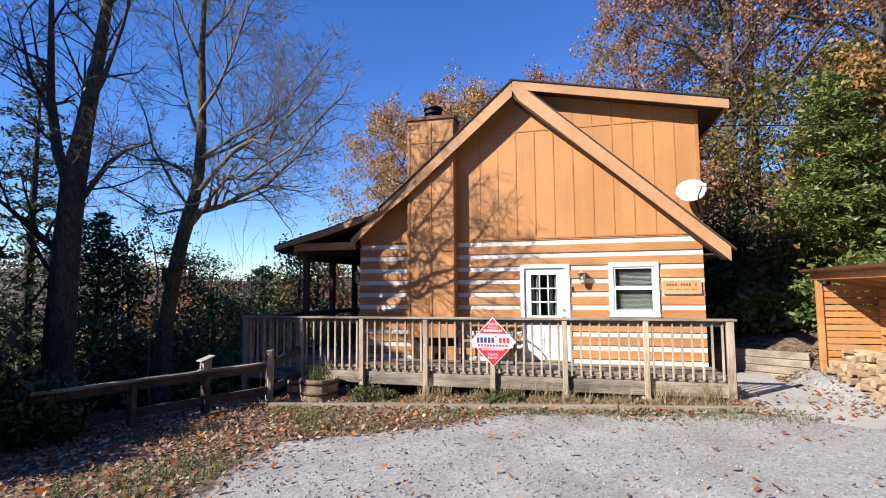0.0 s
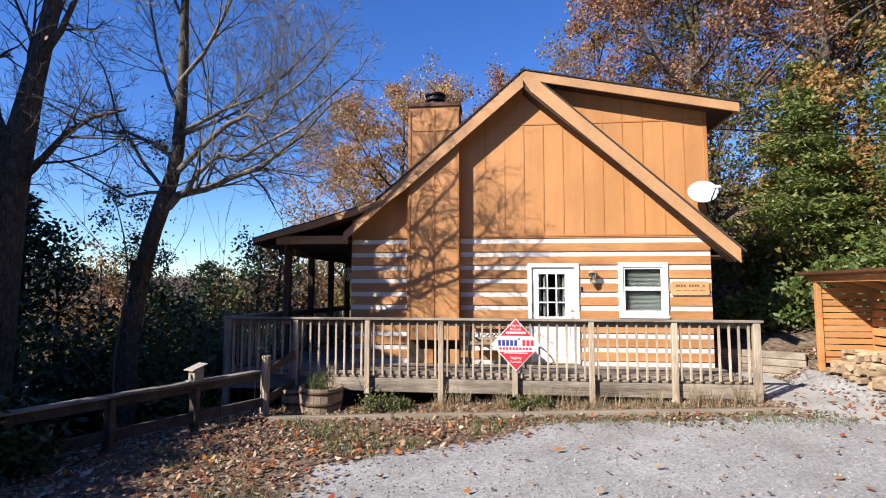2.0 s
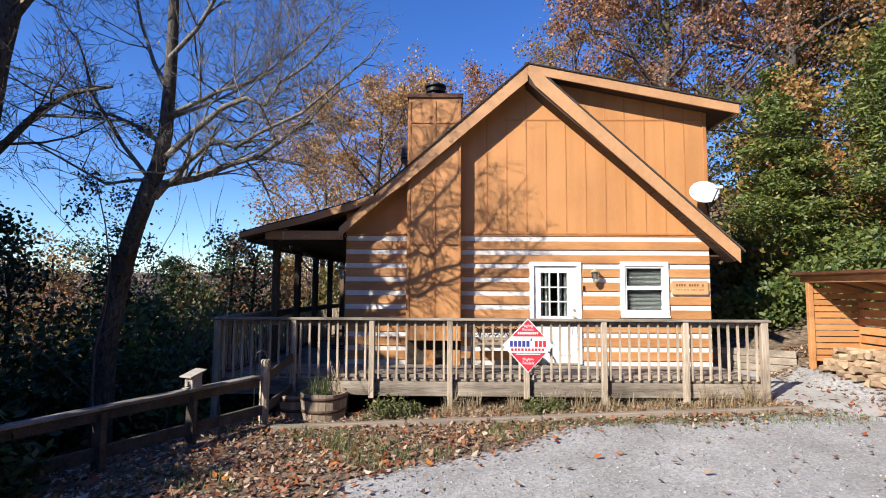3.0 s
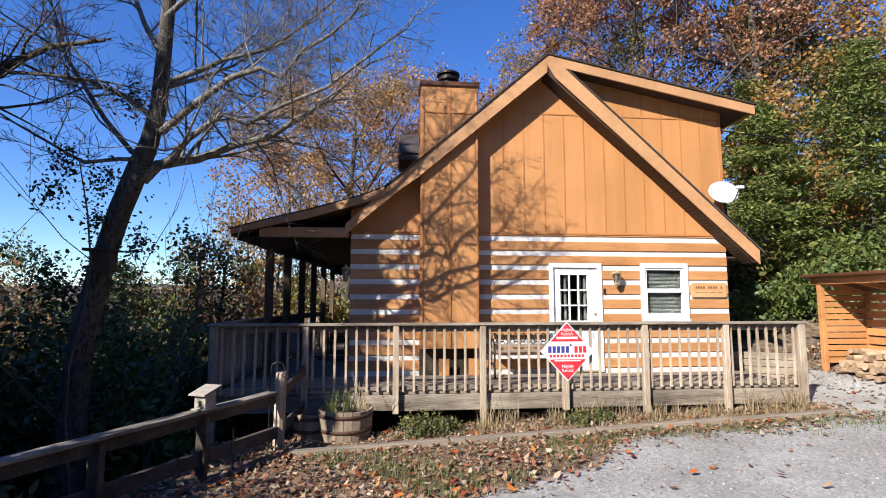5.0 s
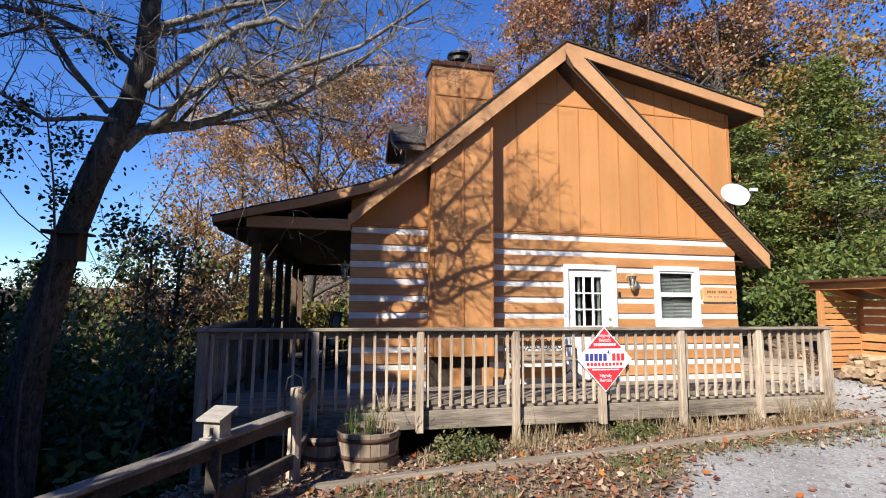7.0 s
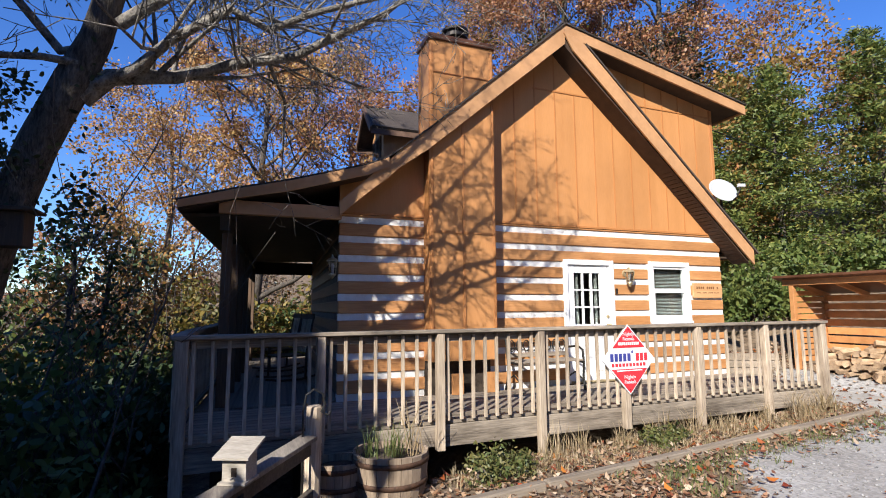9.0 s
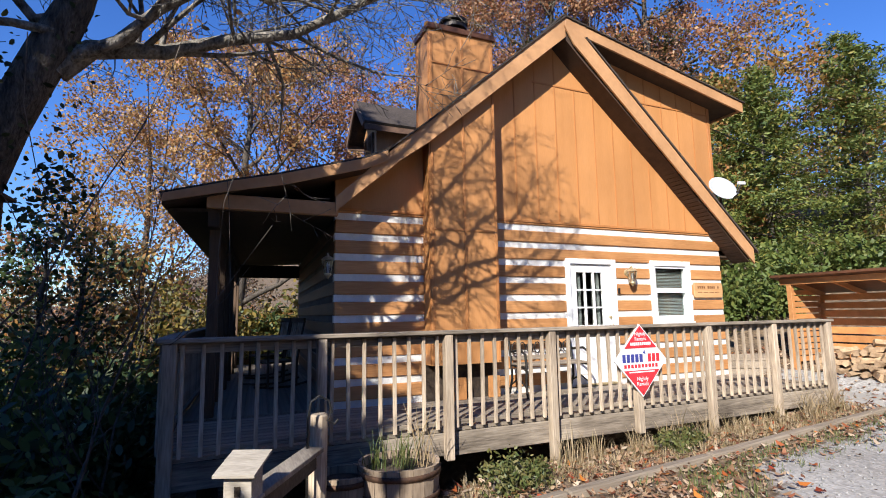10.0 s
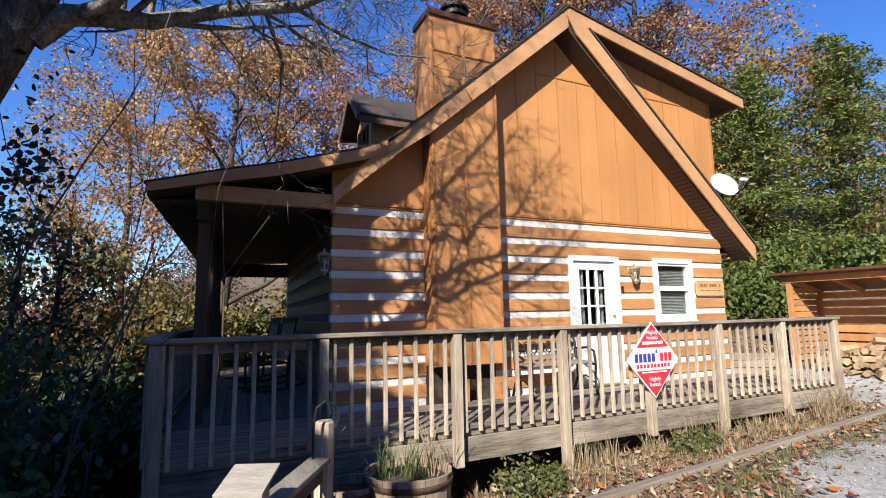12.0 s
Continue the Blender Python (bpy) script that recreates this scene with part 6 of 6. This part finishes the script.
# ---------------------------------------------------------------- wood shed
def wood_shed():
    z0, zr = 0.30, 1.95
    root = thing("wood_shed", (4.6, 9.4, 0.3), "open orange-stained firewood shed with slatted walls", "shed")
    xf, xb, y0, y1 = 4.14, 5.10, 7.75, 10.80
    for x, y in ((xf, y1 - 0.04), (xf, y0 + 0.04), (xb, y1 - 0.04), (xb, y0 + 0.04), (xb, 9.3)):
        part("post", Shape().box(x - 0.045, x + 0.045, y - 0.045, y + 0.045, ground_z(x, y) - 0.1, zr - (0.25 if x > 5 else 0)), SHED, root, bevel=0.005)
    part("front_beam", Shape().box(xf - 0.06, xf - 0.046, y0 - 0.1, y1 + 0.12, zr - 0.03, zr + 0.10), SHED, root, bevel=0.004)
    roof = [(xf - 0.22, zr + 0.12), (xf - 0.22, zr + 0.165), (xb + 0.2, zr - 0.14), (xb + 0.2, zr - 0.19)]
    part("roof", Shape().prism(roof, y0 - 0.2, y1 + 0.2), FLASH, root, "dark brown metal roof")
    for i in range(5):
        y = y0 + 0.06 + (y1 - y0 - 0.12) * i / 4
        part("rafter", Shape().beam((xf - 0.04, y, zr + 0.04), (xb + 0.1, y, zr - 0.23), 0.04, 0.09), SHED, root)
    for i in range(12):
        z = 0.42 + i * 0.118
        part("side_slat", Shape().box(xf + 0.046, xb - 0.046, y1 - 0.05, y1 - 0.03, z, z + 0.098), SHED, root, bevel=0.003)
    for i in range(8):
        z = 0.45 + i * 0.165
        part("back_slat", Shape().box(xb - 0.075, xb - 0.055, y0, y1 - 0.09, z, z + (0.135 if i < 6 else 0.12)), SHED, root, bevel=0.003)
    # split firewood, heaped in front
    g = np.random.default_rng(44)
    for row in range(7):
        for j in range(15):
            y = 8.4 + j * 0.152 + g.uniform(-0.04, 0.04)
            x = 4.28 + row * 0.09 * g.uniform(0.7, 1.2) - 0.1 * (row < 2)
            if y > 10.45:
                continue
            z = ground_z(x, y) + 0.06 + row * 0.085
            if row > 3 and y > 10.1 - 0.25 * (row - 3):
                continue
            r, ln = g.uniform(0.055, 0.085), g.uniform(0.32, 0.44)
            s = Shape()
            a0 = g.uniform(0, 6.28)
            n = 5 if g.uniform() > 0.4 else 4
            out = [(r * math.cos(a0 + 2 * math.pi * i / n) * g.uniform(0.75, 1.1), r * math.sin(a0 + 2 * math.pi * i / n) * g.uniform(0.75, 1.1)) for i in range(n)]
            s.prism(out, -ln / 2, ln / 2)
            me = s.mesh("firewood", (0, 0, 0))
            me.materials.append(FIREWOOD)
            ob = new("firewood", me)
            ob.location = (x, y, z)
            ob.rotation_euler = (g.normal() * 0.12, g.normal() * 0.3, radians(90) + g.normal() * 0.35)
            tagged(ob, "split pale firewood log heaped in the shed", "firewood", "firewood heap")


wood_shed()


# ---------------------------------------------------------------- deck furniture
def garden_bench():
    x0, x1, y0, y1 = -2.42, -1.36, 10.20, 10.66
    z = FLOOR
    root = thing("garden_bench", (-1.9, 10.4, z), "garden bench with black iron ends and wooden slats", "bench")
    for x in (x0, x1):
        part("iron_end", Shape().tube([(x, y0, z), (x, y0 + 0.03, z + 0.2), (x, y0 + 0.01, z + 0.40), (x, y0 + 0.03, z + 0.58), (x, y0 + 0.14, z + 0.63), (x, y1 - 0.06, z + 0.60)], [0.018] * 6, 7)
             .tube([(x, y1 + 0.02, z), (x, y1 - 0.07, z + 0.22), (x, y1 - 0.06, z + 0.42), (x, y1, z + 0.80)], [0.018] * 4, 7)
             .tube([(x, y0 + 0.02, z + 0.40), (x, y1 - 0.06, z + 0.41)], [0.016, 0.016], 7).tube([(x, y0 + 0.04, z + 0.15), (x, (y0 + y1) / 2, z + 0.24), (x, y1 - 0.06, z + 0.15)], [0.012] * 3, 6), IRON, root)
    for i in range(5):
        y = y0 + 0.04 + i * 0.082
        part("seat_slat", Shape().box(x0, x1, y - 0.032, y + 0.032, z + 0.42, z + 0.444), DECK, root, bevel=0.004)
    for zz in (0.50, 0.78):
        part("back_slat", Shape().box(x0, x1, y1 - 0.035, y1 - 0.012, z + zz - 0.03, z + zz + 0.03), DECK if zz < 0.7 else IRON, root, bevel=0.004)
    scroll = Shape()
    for i in range(8):
        cx = x0 + 0.09 + i * 0.127
        scroll.tube([(cx + 0.05 * math.cos(t), y1 - 0.02, z + 0.64 + 0.08 * math.sin(t)) for t in [j * 0.7 for j in range(10)]], [0.009] * 10, 5)
    part("iron_scrollwork", scroll, IRON, root, "black iron scrollwork panel")


garden_bench()


def rocking_chair(cx, cy, turn):
    root = thing("rocking_chair", (0, 0, 0), "dark wooden rocking chair on the porch", "chair", "porch chairs")
    for x in (-0.27, 0.27):
        part("rocker", Shape().tube([(x, -0.45, 0.06), (x, -0.2, 0.025), (x, 0.15, 0.022), (x, 0.5, 0.085)], [0.018] * 4, 6), DARK_SHADE_WOOD, root)
        part("front_leg", Shape().tube([(x, -0.24, 0.03), (x, -0.24, 0.62)], [0.022, 0.018], 8), DARK_SHADE_WOOD, root)
        part("back_leg", Shape().tube([(x, 0.22, 0.03), (x, 0.24, 0.45), (x, 0.36, 1.10)], [0.022, 0.022, 0.016], 8), DARK_SHADE_WOOD, root)
        part("armrest", Shape().box(x - 0.045, x + 0.045, -0.30, 0.30, 0.62, 0.645), DARK_SHADE_WOOD, root, bevel=0.006)
    part("seat", Shape().box(-0.27, 0.27, -0.26, 0.25, 0.40, 0.43), DARK_SHADE_WOOD, root, bevel=0.008)
    for i in range(6):
        x = -0.2 + i * 0.08
        part("back_slat", Shape().beam((x, 0.25, 0.46), (x, 0.355, 1.04), 0.045, 0.014, (0, 1, 0)), DECK_UP, root)
    part("top_rail", Shape().box(-0.28, 0.28, 0.34, 0.375, 1.03, 1.12), DARK_SHADE_WOOD, root, bevel=0.008)
    root.location = (cx, cy, FLOOR)
    root.rotation_euler = (0, 0, turn)
    return root


rc = rocking_chair(-5.35, 13.2, radians(-75))
copy_thing(rc, pose(-5.4, 14.6, FLOOR, 0, 0, -80))

# ---------------------------------------------------------------- fallen leaves and stones
LITTER = leaf_material("fallen_leaves", [(0.16, 0.085, 0.045), (0.30, 0.17, 0.09), (0.44, 0.33, 0.22), (0.28, 0.09, 0.04), (0.10, 0.055, 0.032), (0.55, 0.44, 0.32), (0.32, 0.18, 0.085), (0.13, 0.075, 0.045)], 0.1)
ORANGE = leaf_material("orange_leaves", [(0.42, 0.10, 0.02), (0.52, 0.20, 0.03), (0.30, 0.05, 0.02), (0.36, 0.12, 0.04)], 0.2)


def fallen(n, keep, size, seed):
    g = np.random.default_rng(seed)
    out = []
    while len(out) < n:
        x, y = g.uniform(-8.5, 6.0), g.uniform(-3.0, 12.0)
        if y > 9.3 and x < 2.4:
            continue
        if g.uniform() < keep(x, y):
            out.append((x, y, ground_z(x, y) + 0.012 + abs(g.normal()) * 0.01))
    return out


def litter_share(x, y):
    ga = gravel_amount(x, y)
    patch = 0.5 + 0.5 * noise.noise(Vector((x * 0.9, y * 0.9, 9)))
    return (1 - ga) * (0.25 + 0.75 * patch) + 0.016


def stuff_leaves(name, cs, size, mat, label):
    v, f = oval_leaves(cs, size)
    tagged(new(name, leaf_mesh(name, v, f, mat, (0, 0, 0))), label, "leaves", kind="stuff")


stuff_leaves("fallen_leaves", fallen(30000, litter_share, 0.07, 3), 0.05, LITTER, "brown and tan fallen leaves over the verge and drive")
stuff_leaves("bright_fallen_leaves", fallen(1300, lambda x, y: 0.04 + 0.8 * (1 - gravel_amount(x, y)), 0.1, 4), 0.068, ORANGE, "scattered bright orange maple leaves")
g = np.random.default_rng(8)
tufts = []
for i in range(2200):
    x, y = g.uniform(-6.2, -1.0), g.uniform(2.5, 8.0)
    if gravel_amount(x, y) < 0.4 and noise.noise(Vector((x * 0.8, y * 0.8, 2))) > 0.05:
        tufts.append(((x, y, ground_z(x, y)), 7, 0.10))
for i in range(350):
    x = g.uniform(-2, 3.0)
    y = 8.1 + g.normal() * 0.22
    tufts.append(((x, y, ground_z(x, y)), 6, 0.06))
single("verge_grass", blades(tufts, 0.05, None, 0.9, g, 0.007), GREENBLADE, (-3.5, 6, 0), "short sparse grass among the fallen leaves", "grass", kind="stuff")
# loose stones of the drive
stone = Shape()
for i in range(6500):
    x, y = g.uniform(-4.5, 5.0), 1.2 + 7.0 * g.uniform() ** 1.2
    if g.uniform() > gravel_amount(x, y) + 0.03:
        continue
    r = g.uniform(0.008, 0.02)
    z = ground_z(x, y) + r * 0.3
    k = len(stone.v)
    a = g.uniform(0, 6.28)
    stone.v += [(x + r * math.cos(a + q * 1.57) * g.uniform(0.7, 1.2), y + r * math.sin(a + q * 1.57) * g.uniform(0.7, 1.2), z) for q in range(4)] + [(x, y, z + r * 0.75), (x, y, z - r)]
    stone.f += [[k, k + 1, k + 4], [k + 1, k + 2, k + 4], [k + 2, k + 3, k + 4], [k + 3, k, k + 4], [k + 1, k, k + 5], [k + 2, k + 1, k + 5], [k + 3, k + 2, k + 5], [k, k + 3, k + 5]]
STONE = material("loose_gravel", (0.16, 0.16, 0.16), (0.36, 0.355, 0.35), 30, rough=0.95, bump=0.2, vary=0.35, island=True)
single("loose_gravel", stone, STONE, (0, 4, 0), "loose grey gravel stones over the drive", "gravel", kind="stuff")
